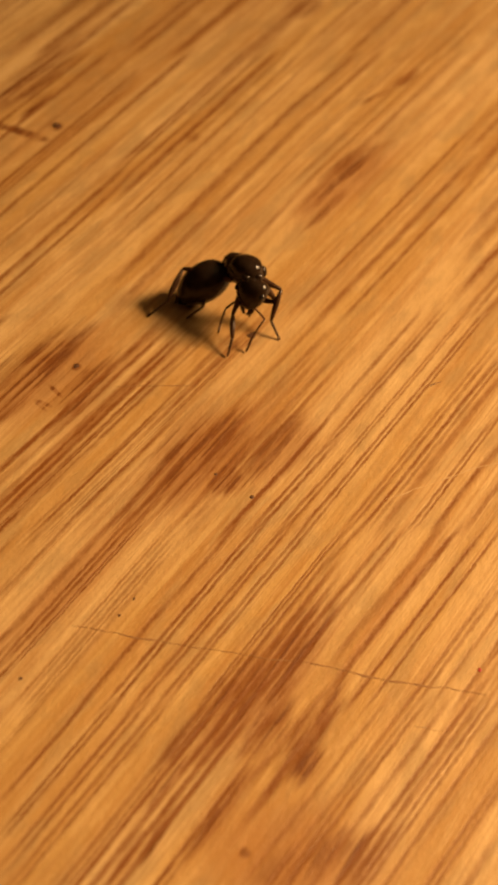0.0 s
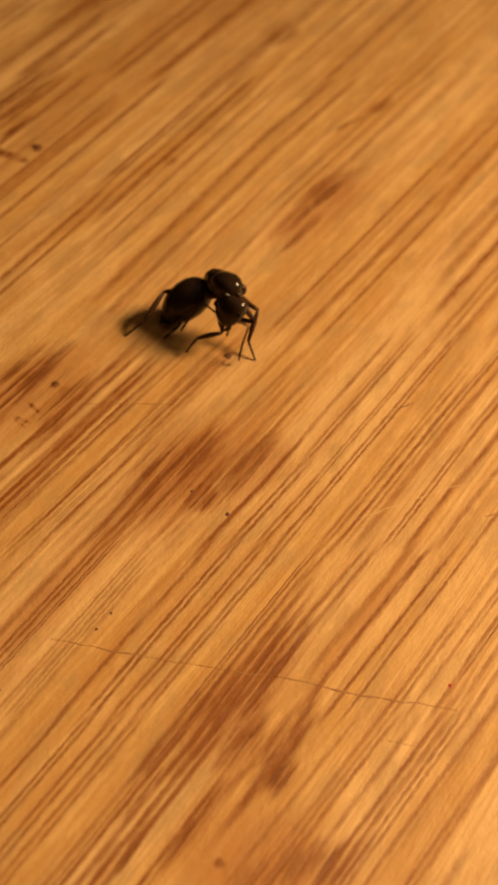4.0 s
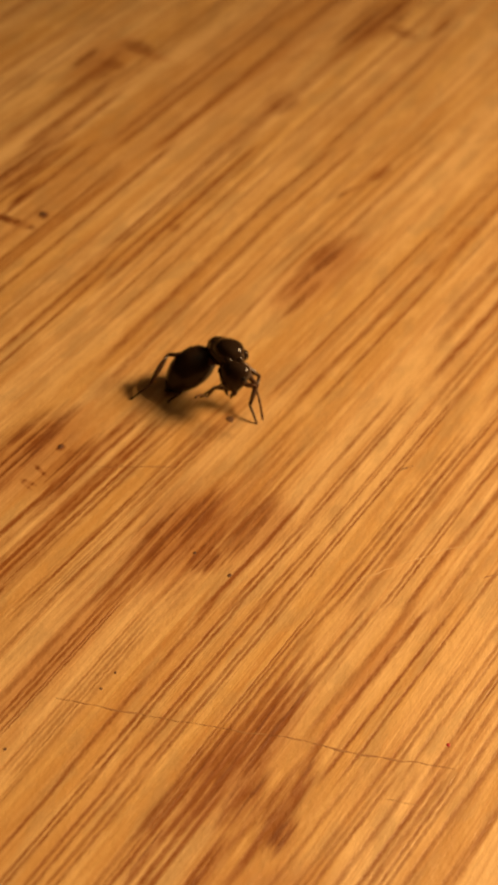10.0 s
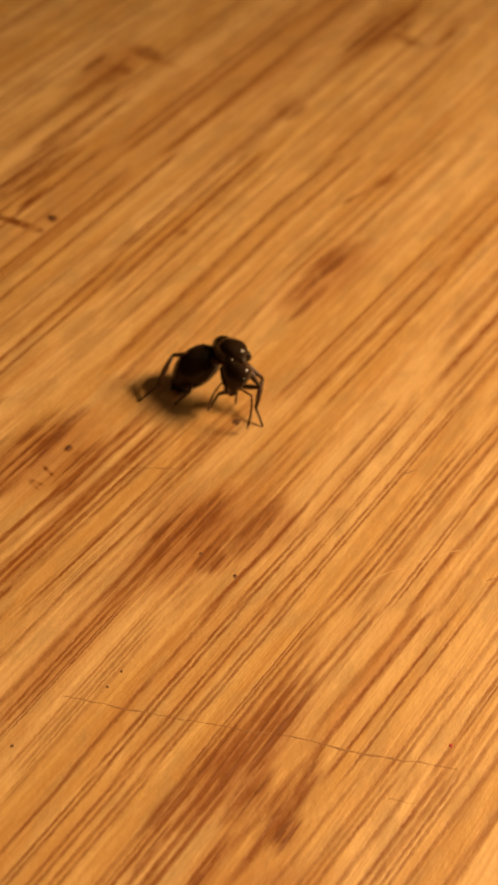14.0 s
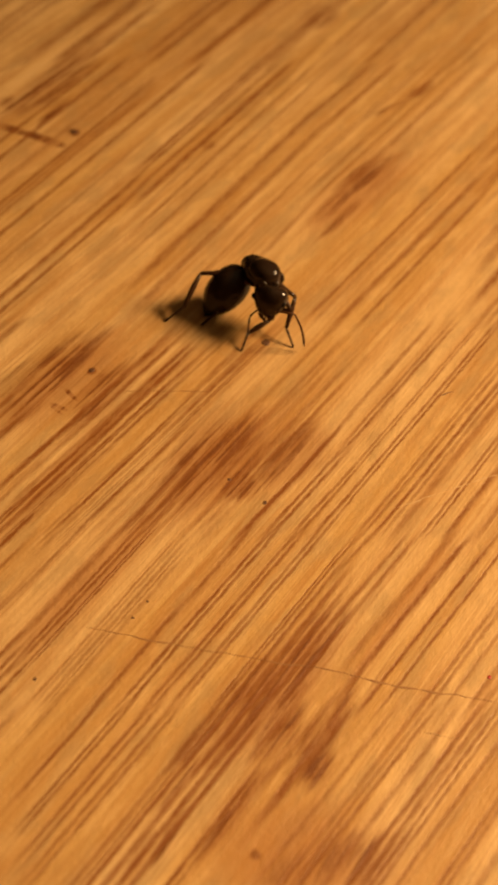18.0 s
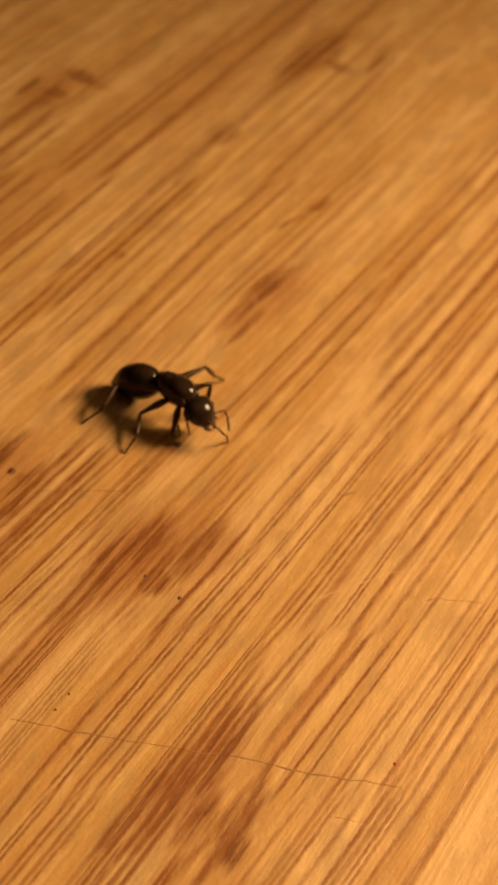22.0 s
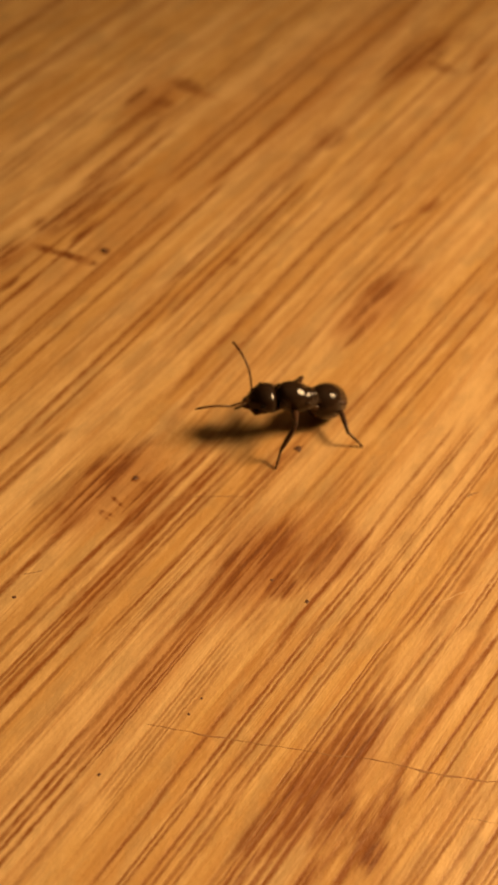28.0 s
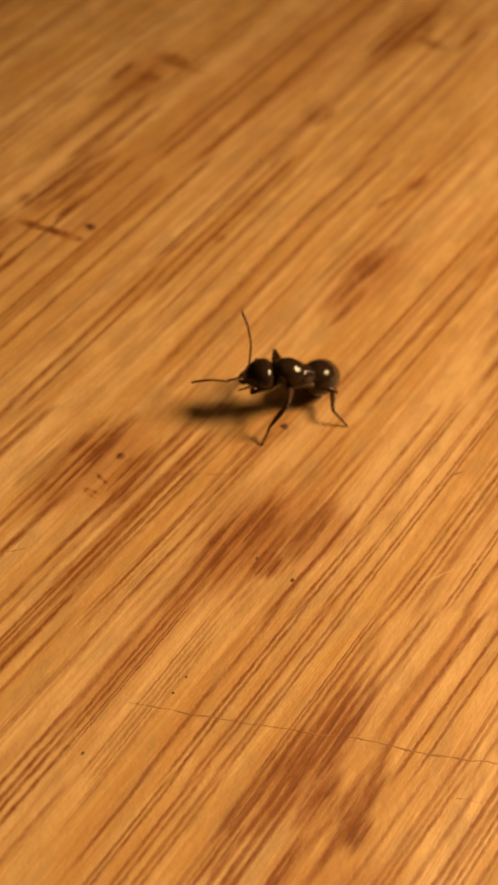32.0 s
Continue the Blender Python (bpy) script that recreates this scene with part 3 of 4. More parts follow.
def crumb(u, v, r):
    """A small uneven speck stuck to the face."""
    bm = bmesh.new()
    bmesh.ops.create_icosphere(bm, subdivisions=2, radius=1.0)
    for w in bm.verts:
        k = 1 + 0.45 * noise.noise(w.co * 1.6 + Vector((u, v, 0)))
        w.co = Vector(((u + w.co.x * r * k) * MM, (v + w.co.y * r * k * 1.2) * MM, TOP + w.co.z * r * 0.10 * MM))
    return bm


def board():
    base = new("cutting_board")
    base.matrix_world = pose(0, 0, -TOP, 0, 0, GRAIN - 90)
    tagged(base, "golden brown bamboo cutting board with knife cuts and dark stains", "cutting board")
    wide, first, count = 14.5, -129.2, 18
    part("underlayer", slab(first * MM, (first + wide * count) * MM, -0.150, 0.215, 0.0, 0.0119, 0.001), BAMBOO, base, smooth=False)
    for k in range(count):
        u = first + wide * k
        strip = slab((u + 0.0005) * MM, (u + wide - 0.0005) * MM, -0.150, 0.215, 0.0120, TOP)
        part("bamboo_strip", strip, BAMBOO, base, smooth=False)
    for width, tone, *places in MARKS:
        part("scratch" if tone == "pale" else "knife_cut", sliver(width, places), TONES[tone], base)
    for u, v, r, tone in SPECKS:
        part("speck", crumb(u, v, r), TONES[tone], base, "tiny red speck" if tone == "red" else "")
    return base


TONES = {"cut": plain("cut_bamboo", (0.38, 0.180, 0.058, 1), 0.7, 0.4, 3000.0), "pale": plain("scraped_bamboo", (0.66, 0.42, 0.19, 1), 0.6, 0.3, 3000.0),
         "dark": plain("burnt_speck", (0.13, 0.050, 0.017, 1), 0.6, 0.4, 3000.0), "red": plain("red_speck", (0.42, 0.02, 0.015, 1), 0.5, 0.3, 3000.0)}
board()


# ---- the ant ----
def ant():
    body = new("ant")
    tagged(body, "glossy black queen ant standing on the bamboo board", "ant")
    part("thorax", loft(egg(1.95, -2.0, 1.3, 1.22, -0.1, n=18), 32, wobble=0.05), SHELL, body)
    part("scutum", loft(egg(1.85, -1.15, 1.26, 1.0, 0.30, n=16), 32, wobble=0.05), SHELL, body)
    part("scutellum", loft(egg(-0.7, -1.5, 0.75, 0.5, 0.52, n=10), 20), SHELL, body)
    part("propodeum", loft(egg(-0.9, -2.15, 0.85, 0.85, -0.12, n=12), 20), SHELL, body)
    part("metanotum", loft(egg(-1.25, -1.75, 0.62, 0.42, 0.50, n=8), 18, wobble=0.05), SHELL, body)
    for side in (1, -1):
        for x, r in ((0.25, 0.20), (-0.75, 0.16)):
            part("wing_scar", loft(egg(x + 0.26, x - 0.26, r, r * 0.8, 0.42, side * 1.08, n=8), 12, wobble=0.15), SHELL, body, "small rough scar of a shed wing")
        part("pronotum_lobe", loft(egg(1.75, 0.75, 0.42, 0.55, -0.05, side * 0.85, n=8), 16, wobble=0.08), SHELL, body)
    part("neck", loft(egg(2.15, 1.3, 0.4, 0.4, 0.0, n=8), 14), SHELL, body)
    head = part("head", loft([(-.05, 0, 0, .32, .28), (.03, 0, 0, 1.0, .66), (.22, 0, .02, 1.32, .92), (.6, 0, .05, 1.46, 1.07), (1.05, 0, .05, 1.44, 1.1), (1.55, 0, .02, 1.28, 1.02), (2.0, 0, -.06, 1.03, .8), (2.35, 0, -.16, .74, .53), (2.55, 0, -.2, .44, .28)], 30, wobble=0.04), SHELL, body)
    for side in (1, -1):
        eye = part("eye", loft(egg(0.95, 1.5, .2, .26, 0.28, side * 1.30, n=8), 14), EYE, head, "dark oval compound eye")
        bm = loft([(2.3, side * .5, -.3, .2, .22), (2.55, side * .5, -.36, .26, .17), (2.8, side * .34, -.42, .22, .11), (2.98, side * .1, -.45, .1, .06)], 12)
        part("mandible", bm, LIMB, head, "reddish brown jaw")
    for x, y in ((0.55, 0.0), (0.35, 0.16), (0.35, -0.16)):
        part("ocellus", loft(egg(x - 0.07, x + 0.07, 0.07, 0.07, 1.08 if y == 0 else 0.99, y, n=6), 10), EYE, head)
    for side in (1, -1):
        part("antenna_socket", loft(egg(1.85, 2.2, 0.14, 0.12, 0.42, side * 0.45, n=6), 12), SHELL, head)
    part("clypeus", loft(egg(1.95, 2.55, .55, .28, -.16, n=8), 16), SHELL, head)
    petiole = part("petiole", loft([(-1.85, 0, -.3, .3, .28), (-2.0, 0, -.28, .3, .3), (-2.12, 0, -.05, .42, .5), (-2.25, 0, -.28, .28, .3), (-2.45, 0, -.3, .25, .25)], 16), SHELL, body)
    gaster = part("gaster", loft([(-0.12, 0, 0.0, 0.285, 0.279), (-0.32, 0, 0.04, 0.798, 0.800), (-0.71, 0, 0.08, 1.197, 1.209), (-1.34, 0, 0.1, 1.501, 1.507), (-2.01, 0, 0.1, 1.624, 1.628), (-2.47, 0, 0.1, 1.639, 1.641), (-2.51, 0, 0.1, 1.626, 1.629), (-3.11, 0, .1, 1.577, 1.581), (-3.66, 0, .08, 1.415, 1.414),
                                  (-3.68, 0, .08, 1.404, 1.402), (-4.15, 0, .05, 1.159, 1.153), (-4.46, 0, .02, 0.936, 0.921), (-4.49, 0, .02, 0.926, 0.911), (-4.82, 0, -.02, 0.627, 0.614), (-5.10, 0, -.06, 0.323, 0.316), (-5.24, 0, -.08, 0.095, 0.093)], 32), SHELL, body)
    part("sting_tip", loft(egg(-5.05, -5.42, .16, .16, -.08, n=8), 12), LIMB, gaster, "dark brown blunt tip")
    limbs = {}
    for side, s in (("L", 1), ("R", -1)):
        for pair, size in (("F", 0.9), ("M", 1.0), ("H", 1.15)):
            femur = part("femur", rod(LENGTHS[pair][0], [.16, .27, .35, .33, .25, .19, .16], .06), LIMB, body)
            tibia = part("tibia", rod(LENGTHS[pair][1], [.14, .18, .24, .23, .18, .14], .04), LIMB, body)
            tarsus = part("tarsus", rod(LENGTHS[pair][2], [.125, .115, .12, .10, .115, .09, .11, .08, .11, .045], .02, 8), LIMB, body)
            x, y, z = HIPS[pair]
            part("coxa", loft(egg(x - .3, x + .38, .3, .42, z + .12, y * s, n=8), 14), SHELL, body)
            limbs[side + pair] = (femur, tibia, tarsus)
        scape = part("scape", rod(SCAPE, [.07, .085, .085, .09, .10, .08], .08, 8), FEELER, body, "slender antenna base")
        funiculus = part("funiculus", rod(FUNI, [.07, .09, .08, .095, .085, .10, .09, .105, .095, .11, .10, .055], .22, 8), FEELER, body, "slender bowed antenna tip")
        limbs[side + "A"] = (scape, funiculus)
    return body, head, gaster, limbs


LENGTHS = {"F": (2.7, 2.1, 1.5), "M": (2.9, 2.7, 1.7), "H": (3.8, 3.1, 2.0)}
HIPS = {"F": (0.95, 0.5, -0.75), "M": (-0.05, 0.55, -0.85), "H": (-1.25, 0.55, -0.7)}
SCAPE, FUNI = 2.0, 3.0
ANT, HEAD, GASTER, MEMBERS = ant()


# ---- what moves ----
def reach(a, b):
    """The pose of a limb whose +x runs from a to b (mm), its bow upwards."""
    x = (b - a).normalized()
    up = Vector((0, 0, 1)) if abs(x.z) < 0.97 else Vector((1, 0, 0))
    y = up.cross(x).normalized()
    z = x.cross(y)
    m = Matrix((x, y, z)).transposed().to_4x4()
    m.translation = a * MM
    return m


def knee(hip, foot, l1, l2, out):
    """Where two limbs of lengths l1 and l2 from hip to foot meet, bent towards the way out."""
    d = foot - hip
    r = min(d.length, (l1 + l2) * 0.985)
    axis = d.normalized()
    along = (l1 * l1 - l2 * l2 + r * r) / (2 * r)
    high = math.sqrt(max(l1 * l1 - along * along, 0.0))
    side = (out - axis * out.dot(axis)).normalized()
    return hip + axis * along + side * high


def between(rows, t):
    """The row of numbers at t, eased between the rows given."""
    if t <= rows[0][0]:
        return rows[0][1:]
    for p, q in zip(rows, rows[1:]):
        if t <= q[0]:
            u = (t - p[0]) / (q[0] - p[0])
            u = u * u * (3 - 2 * u)
            return [a + (b - a) * u for a, b in zip(p[1:], q[1:])]
    return rows[-1][1:]


def motions():
    # seconds; thorax x, y, z (mm), yaw, pitch, roll; head yaw, pitch; abdomen yaw, pitch (degrees, on the thorax)
    body = [
        (0, -4.98, 18.95, 4.37, -39, 13, 2, -84, -47, 62, 26),
        (1, -4.68, 19.37, 4.35, -46, 5, 1, -78, -47, 73, 35),
        (2, -5.35, 19.2, 4.46, -42, 12, 2, -68, -54, 80, 32),
        (3, -4.85, 19.61, 4.42, -44, 10, 1, -81, -48, 74, 33),
        (6, -4.75, 19.32, 4.46, -39, 14, 2, -84, -48, 68, 28),
        (7, -4.72, 19.71, 4.47, -38, 16, 2, -88, -47, 64, 26),
        (8, -4.76, 19.8, 4.52, -42, 14, 2, -73, -55, 79, 32),
        (9, -4.88, 19.47, 4.45, -42, 10, 2, -72, -53, 77, 33),
        (10, -4.79, 19.3, 4.48, -42, 15, 2, -79, -51, 74, 29),
        (11, -4.97, 19.78, 4.54, -45, 19, 1, -89, -47, 70, 28),
        (12, -4.79, 20.04, 4.48, -43, 9, 1, -75, -52, 80, 36),
        (13, -4.81, 19.78, 4.39, -46, 7, 1, -65, -53, 83, 36),
        (14, -5.12, 19.61, 4.53, -48, 14, 1, -79, -52, 78, 33),
        (15, -4.86, 19.39, 4.43, -52, 9, 0, -75, -49, 84, 36),
        (18, -4.84, 19.48, 4.38, -42, 5, 1, -61, -52, 88, 37),
        (19, -5.17, 20.44, 3.36, -45, -7, 1, -30, -40, 123, 22),
        (20, -5.17, 19.83, 3.02, -54, -12, 0, -18, -32, 133, 15),
        (21, -4.14, 20.26, 3.3, -26, -2, 3, -32, -37, 68, 20),
        (22, -4.38, 19.06, 3.59, -33, -4, 2, 4, -13, 15, 32),
        (23, -4.38, 18.99, 3.56, -50, -12, 1, -19, -30, 27, 43),
        (24, -2.47, 15.75, 2.83, -61, -18, -1, 14, -18, -7, 31),
        (24.5, -2.59, 16.66, 2.34, -73, -16, -2, 0, -23, 24, 7),
        (25, -3.93, 18.77, 2.4, -122, -11, -6, -12, -21, 19, 13),
        (25.5, -5.87, 19.9, 2.14, -167, -10, -6, -11, -8, 4, 2),
        (27.5, -4.4, 18.61, 3.92, -161, 4, -6, -1, -19, 33, 30),
        (28, -4.43, 18.27, 3.9, -157, 10, -7, -6, -20, 30, 22),
        (29, -3.99, 18.19, 3.95, -161, 1, -6, -7, -10, 38, 35),
        (30, -4.18, 18.11, 3.9, -156, 17, -7, -1, -21, 29, 12),
        (31, -3.7, 17.85, 3.92, -158, 10, -6, -6, -21, 35, 22),
        (32, -3.6, 18.51, 3.99, -156, 14, -7, -7, -23, 35, 19),
    ]
    # where each foot stands (mm), from when
    feet = {
        "RH": [(0, -11.9, 15.8, 0), (23.2, -11.7, 16.0, 0), (23.7, -9.0, 18.9, 0), (24.6, -8.9, 18.9, 0), (25.4, -1.0, 23.8, 0), (32, -1.0, 23.6, 0)],
        "RM": [(0, -8.8, 16.5, 0), (18, -8.8, 16.5, 0), (19, -7.3, 14.0, 0), (24.3, -7.5, 13.2, 0), (25.3, -5.9, 23.1, 0), (32, -5.9, 23.0, 0)],
        "RF": [(0, -4.7, 12.9, 0), (1, -5.4, 14.5, 0.4), (2, -4.9, 15.6, 0.2), (3, -7.0, 15.6, 0.5), (6, -5.6, 13.2, 0), (7, -5.1, 13.0, 0), (8, -5.6, 13.9, 0), (9, -4.8, 16.8, 1), (10, -6.1, 17.1, 0.8), (11, -4.8, 13.9, 0), (12, -5.7, 14.7, 0), (13, -5.5, 14.4, 0), (14, -5.7, 16.1, 0.8), (15, -4.6, 13.9, 0), (18, -5.0, 14.5, 0), (19, -4.3, 15.8, 0.6), (21, -3.3, 17.3, 0), (22.4, -3.2, 17.3, 0), (23.2, -4.4, 17.1, 0), (24, -3.2, 14.8, 0), (24.6, -6.7, 14.9, 0), (25.4, -7.2, 23.3, 0), (32, -6.6, 23.3, 0)],
        "LH": [(0, -8.7, 21.7, 0), (18.1, -8.6, 21.7, 0), (18.8, -0.8, 25.8, 0), (24.1, -0.6, 26.0, 0), (25, 1.2, 18.0, 0), (25.5, 2.2, 18.2, 0), (32, 2.0, 17.8, 0)],
        "LM": [(0, -1.0, 16.3, 0), (21.2, -1.0, 16.3, 0), (21.9, -0.5, 20.6, 0), (23.4, -0.5, 20.7, 0), (24, 1.2, 17.8, 0), (24.4, 1.2, 17.9, 0), (25, -4.8, 12.9, 0), (32, -4.8, 13.2, 0)],
        "LF": [(0, -3.8, 17.3, 0.9), (9, -3.6, 17.5, 1.1), (18, -3.8, 17.2, 0.8), (19, -1.7, 16.0, 0.8), (21, -1.1, 17.1, 0), (22, -2.5, 17.7, 0), (23, -2.5, 17.4, 0), (24, -0.7, 14.6, 0), (25, -8.8, 12.4, 0.3), (25.5, -9.2, 16.3, 0.6), (27.5, -8.3, 17.0, 0.6), (28, -9.4, 17.8, 1.5), (29, -8.4, 17.2, 0.9), (30, -9.2, 16.5, 1.4), (31, -7.5, 18.7, 1.4), (32, -7.8, 18.1, 1.2)],
    }
    # towards which place (mm) each knee is bent
    knees = {
        "RH": [(0, -9.9, 18.9, 3.0), (2, -10.0, 19.4, 2.1), (6, -9.6, 18.8, 3.1), (9, -9.7, 19.0, 3.0), (12, -9.4, 19.0, 3.0), (15, -9.7, 19.1, 2.9), (18, -9.8, 19.0, 3.1), (20, -10.1, 19.7, 2.2), (21, -9.1, 19.1, 2.4), (22, -9.5, 19.2, 2.3), (23, -9.4, 19.2, 2.5), (24, -6.8, 16.9, 4.7), (25.5, -1.0, 20.2, 2.7), (28, 0.1, 20.0, 2.8), (32, 0.7, 19.9, 1.7)],
        "RM": [(0, -8.2, 18.5, 1.7), (18, -8.0, 18.1, 1.7), (20, -6.3, 16.9, 3.0), (23, -6.9, 17.4, 1.1), (24, -5.8, 16.2, 1.0), (25.5, -6.6, 22.1, 3.7), (28, -4.1, 21.6, 3.7), (29, -4.0, 21.7, 3.7), (30, -5.5, 21.2, 4.2), (31, -5.4, 20.8, 4.2), (32, -5.5, 21.3, 4.1)],
        "RF": [(0, -5.2, 16.1, 2.0), (12, -4.8, 17.9, 1.5), (18, -4.5, 17.0, 2.3), (22, -3.9, 18.0, 1.2), (23, -4.3, 17.8, 1.5), (24, -3.8, 14.6, 2.0), (25.4, -7.3, 21.3, 3.7), (28, -6.8, 20.8, 3.4), (29, -6.3, 20.8, 3.4), (30, -6.2, 20.8, 3.4), (31, -5.8, 20.6, 3.4), (32, -5.7, 21.2, 3.5)],
        "LH": [(0, -5.0, 24.4, 2.3), (18.1, -5.0, 24.4, 2.3), (19, -2.0, 22.2, 3.4), (20, -2.0, 22.3, 3.6), (21, -1.9, 23.0, 4.2), (22, -2.5, 22.7, 4.1), (23, -2.1, 22.8, 4.2), (24, -1.2, 20.7, 3.2), (25, -0.5, 18.3, 2.1), (28, -0.5, 19.1, 1.8), (32, -0.4, 19.1, 1.8)],
        "LM": [(0, -2.1, 18.6, 2.9), (12, -2.1, 19.2, 2.4), (18, -2.1, 18.7, 2.7), (20, -2.3, 20.3, 0.9), (21, -1.2, 20.0, 2.0), (22, -1.6, 20.7, 3.7), (23, -1.3, 19.3, 3.5), (24, 0.3, 16.3, 3.6), (25, -3.4, 16.0, 2.6), (28, -3.9, 15.0, 3.4), (30, -3.7, 14.7, 3.4), (32, -3.4, 15.2, 3.3)],
        "LF": [(0, -2.1, 18.3, 2.1), (23, -1.5, 17.9, 2.1), (24, -0.6, 15.7, 2.1), (25.4, -7.5, 16.7, 2.1), (28, -7.2, 15.6, 3.3), (32, -6.7, 16.0, 3.0)],
    }
    # elbow and tip of each antenna (mm)
    feelers = {
        "L": [(0, -2.7, 16.1, 2.3, -3.3, 14.1, 0.2), (1, -2.6, 15.8, 2.3, -3.4, 14.2, -0.1), (2, -2.2, 16.8, 4.3, -0.8, 15.9, 1.9), (3, -2.4, 17.0, 2.8, -2.3, 14.9, 0.6), (6, -2.0, 17.1, 3.3, -2.1, 16.5, 0.3), (7, -2.2, 17.2, 2.9, -2.8, 17.4, -0.1), (8, -1.6, 17.2, 4.1, -0.9, 15.6, 1.7), (9, -2.3, 18.0, 3.9, 0.2, 17.1, 2.7), (10, -1.8, 16.5, 4.0, -0.5, 14.9, 1.9), (11, -2.5, 16.7, 4.0, -2.1, 14.5, 1.6), (12, -2.3, 16.2, 2.5, -3.3, 16.7, -0.2), (13, -2.1, 16.8, 2.2, -2.5, 15.3, -0.4), (14, -2.6, 16.1, 3.4, -2.2, 15.0, 0.6), (15, -2.5, 15.9, 3.2, -1.4, 14.0, 1.0), (18, -1.3, 16.6, 3.3, -0.1, 16.1, 0.6), (19, -2.2, 19.5, 1.8, -1.7, 16.9, 0.4), (20, -1.8, 18.0, 0.8, 0.8, 16.7, -0.1), (21, -0.6, 20.1, 2.1, 0.1, 17.2, 2.7), (22, -0.0, 19.1, 2.4, 0.8, 16.3, 2.7), (23, -0.3, 16.0, 1.8, 1.6, 15.9, -0.5), (24, 1.5, 14.5, 1.1, 4.0, 16.1, 0.8), (24.5, 0.6, 12.6, 0.7, 2.3, 10.2, 0.4), (25, -6.1, 13.8, 2.0, -7.7, 11.3, 1.9), (25.5, -10.8, 17.5, 2.1, -11.8, 15.0, 3.5), (27.5, -9.4, 16.1, 3.1, -10.4, 14.6, 5.4), (28, -9.6, 15.8, 3.5, -12.3, 14.8, 3.3), (29, -9.4, 16.1, 3.5, -12.4, 15.7, 3.2), (30, -9.1, 15.2, 4.7, -12.2, 14.8, 4.5), (31, -8.5, 15.2, 3.1, -9.8, 12.7, 4.1), (32, -8.7, 16.1, 3.8, -11.9, 15.4, 3.3)],
        "R": [(0, -5.6, 16.9, 1.8, -5.8, 13.9, 1.5), (2, -5.0, 17.4, 1.8, -5.2, 14.4, 1.4), (3, -5.8, 18.4, 2.3, -6.8, 16.2, 0.1), (6, -5.8, 17.8, 4.9, -8.3, 19.1, 5.8), (7, -5.3, 17.2, 1.9, -6.7, 14.7, 2.4), (8, -5.3, 17.8, 2.0, -6.1, 14.8, 1.7), (9, -5.0, 17.9, 1.8, -5.4, 15.1, 0.9), (10, -5.4, 16.3, 2.0, -6.3, 13.9, 3.5), (12, -5.3, 18.5, 2.0, -5.9, 15.9, 0.3), (13, -5.4, 17.0, 1.6, -5.4, 14.0, 1.9), (15, -5.7, 17.9, 2.0, -6.0, 14.9, 2.0), (18, -4.9, 17.3, 1.5, -4.7, 14.3, 2.2), (19, -4.3, 15.5, 2.1, -3.3, 12.7, 2.4), (20, -3.1, 17.3, -0.0, -2.2, 14.6, -0.6), (21, -1.2, 16.5, 0.8, -0.3, 13.8, -0.0), (22, 0.3, 16.4, 2.2, 0.9, 18.0, -0.3), (23, -5.0, 15.5, 2.0, -6.1, 12.9, 2.8), (24, -0.3, 10.9, 0.4, 0.6, 8.1, 0.1), (24.5, -2.8, 11.6, 2.0, -3.7, 13.6, -0.0), (25, -8.0, 14.9, 1.8, -9.4, 12.4, 2.9), (25.5, -8.8, 19.8, 3.5, -9.3, 22.8, 3.5), (27.5, -8.5, 19.1, 5.5, -9.5, 21.9, 5.0), (28, -8.8, 18.6, 5.8, -10.8, 20.7, 6.7), (29, -7.9, 18.9, 5.7, -9.4, 21.1, 7.0), (30, -7.2, 18.2, 6.2, -7.0, 20.3, 8.7), (31, -7.9, 18.4, 5.8, -9.9, 20.6, 5.4), (32, -7.5, 19.0, 6.0, -9.0, 20.6, 8.3)],
    }
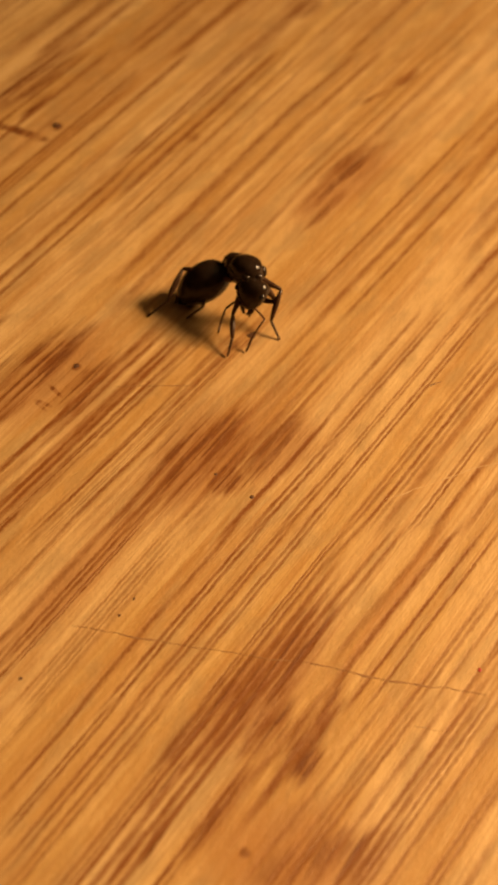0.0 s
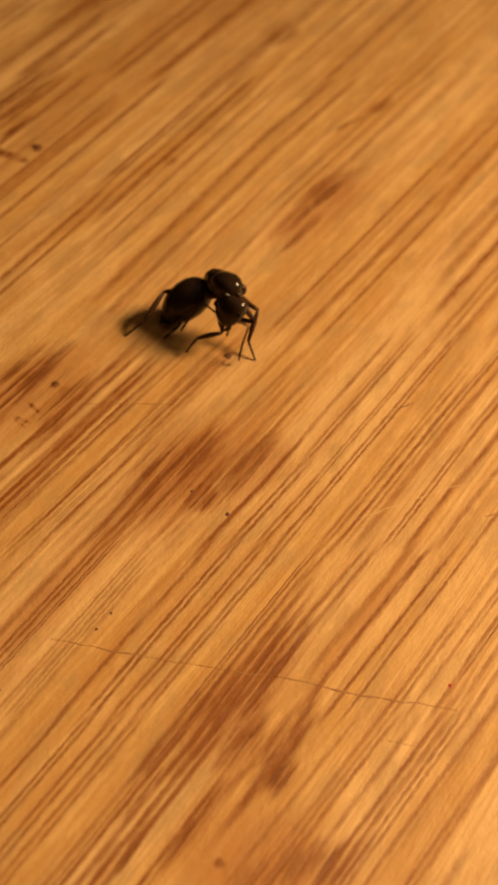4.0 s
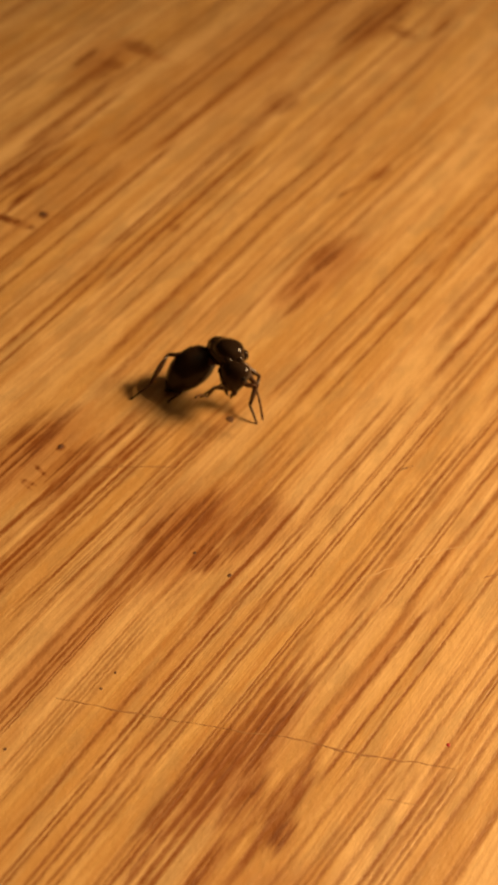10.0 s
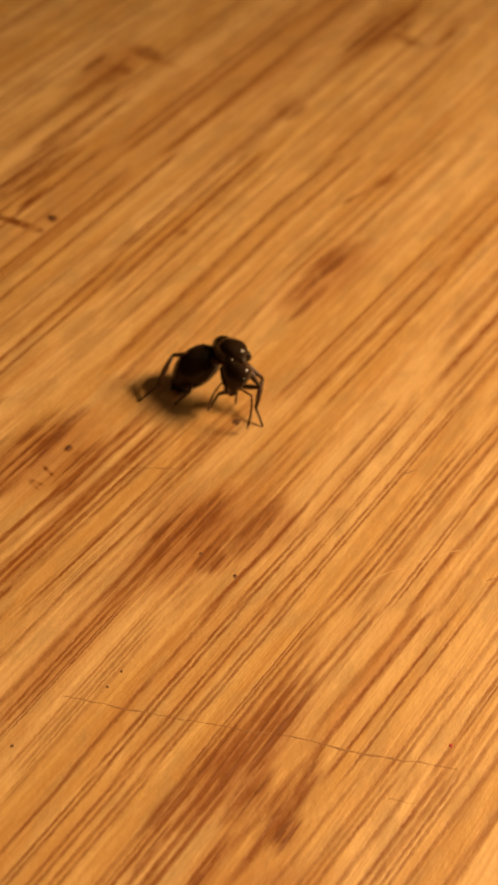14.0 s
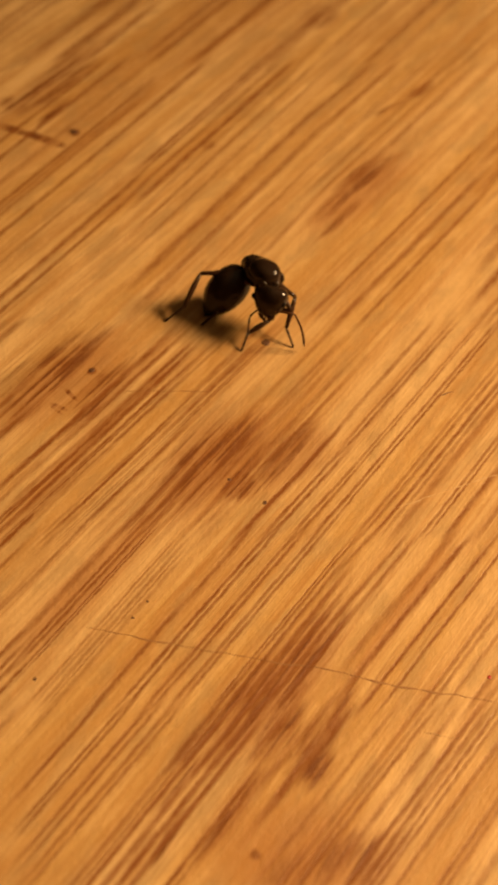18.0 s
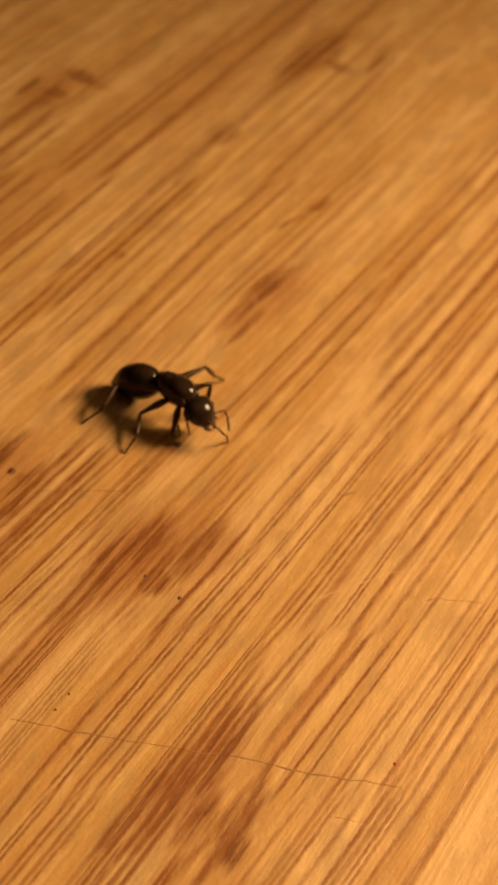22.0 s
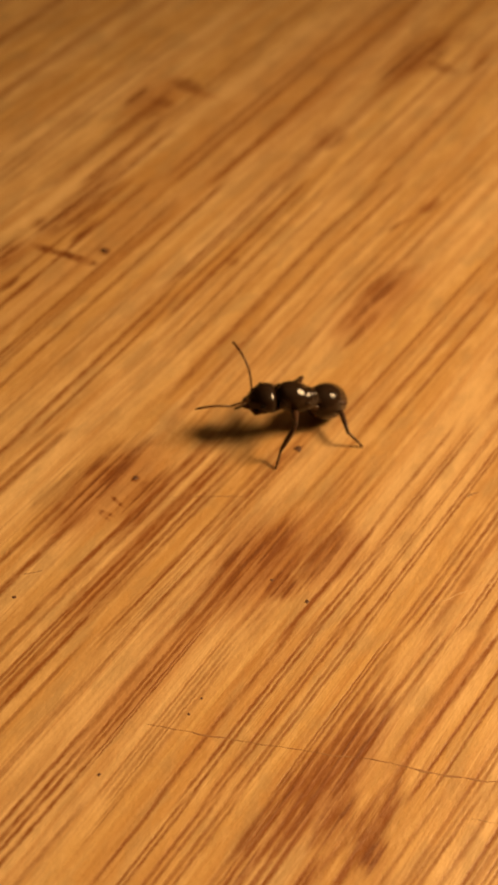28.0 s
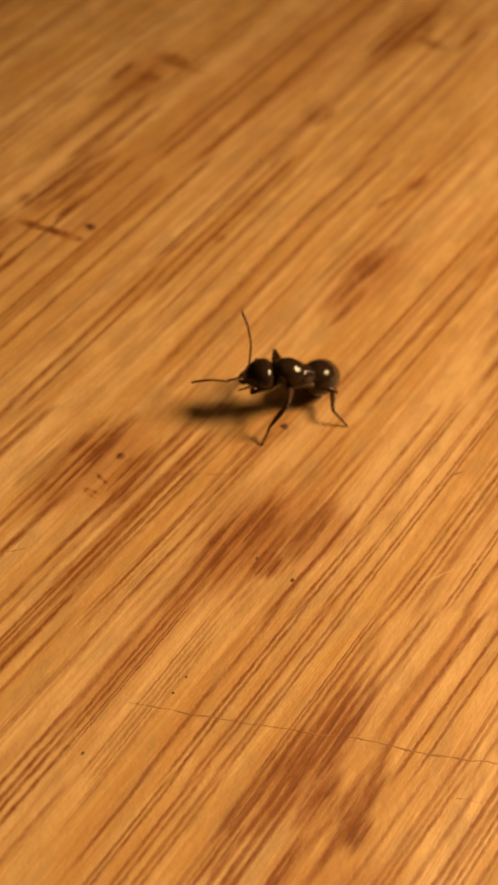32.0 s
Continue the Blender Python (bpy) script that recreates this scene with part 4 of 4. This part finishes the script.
    times = sorted({k * 0.5 for k in range(65)} | {23.25, 23.75, 24.25, 24.75, 25.25})
    tracks = {ANT: [], HEAD: [], GASTER: []}
    for limb in MEMBERS.values():
        for piece in limb:
            tracks[piece] = []
    for t in times:
        x, y, z, yaw, pitch, roll, hy, hp, gy, gp = between(body, t)
        m = pose(x * MM, y * MM, z * MM, roll, -pitch, yaw)
        tracks[ANT].append((t, m))
        hm = pose(1.72 * MM, 0, -0.22 * MM, 0, -hp, hy)
        tracks[HEAD].append((t, hm))
        tracks[GASTER].append((t, pose(-1.8 * MM, 0, -0.62 * MM, 0, -gp, gy)))
        inv = m.inverted()
        down = inv.to_3x3() @ Vector((0, 0, -1))
        for key, limb in MEMBERS.items():
            s = 1 if key[0] == "L" else -1
            if key[1] == "A":
                ex, ey, ez, tx, ty, tz = between(feelers[key[0]], t)
                root = hm @ (Vector((2.05, s * 0.45, 0.35)) * MM) / MM
                elbow = inv @ (Vector((ex, ey, ez)) * MM) / MM
                tip = inv @ (Vector((tx, ty, tz)) * MM) / MM
                elbow = root + (elbow - root).normalized() * SCAPE
                tracks[limb[0]].append((t, reach(root, elbow)))
                tracks[limb[1]].append((t, reach(elbow, tip)))
                continue
            l1, l2, l3 = LENGTHS[key[1]]
            hx, hyy, hz = HIPS[key[1]]
            hip = Vector((hx, s * hyy, hz))
            fx, fy, fz = between(feet[key], t)
            foot = inv @ (Vector((fx, fy, fz + 0.08)) * MM) / MM
            up = -down
            away = foot - hip
            flat = (away - up * away.dot(up)).normalized()
            ankle = foot - flat * l3 * 0.75 + up * l3 * 0.6
            far = (ankle - hip).length
            limit = (l1 + l2) * 0.97
            if far > limit:
                ankle = hip + (ankle - hip) * (limit / far)
            k = knee(hip, ankle, l1, l2, inv @ (Vector(between(knees[key], t)) * MM) / MM - hip)
            tracks[limb[0]].append((t, reach(hip, k)))
            tracks[limb[1]].append((t, reach(k, ankle)))
            tracks[limb[2]].append((t, reach(ankle, foot)))
    for ob, rows in tracks.items():
        walk(ob, rows)


motions()
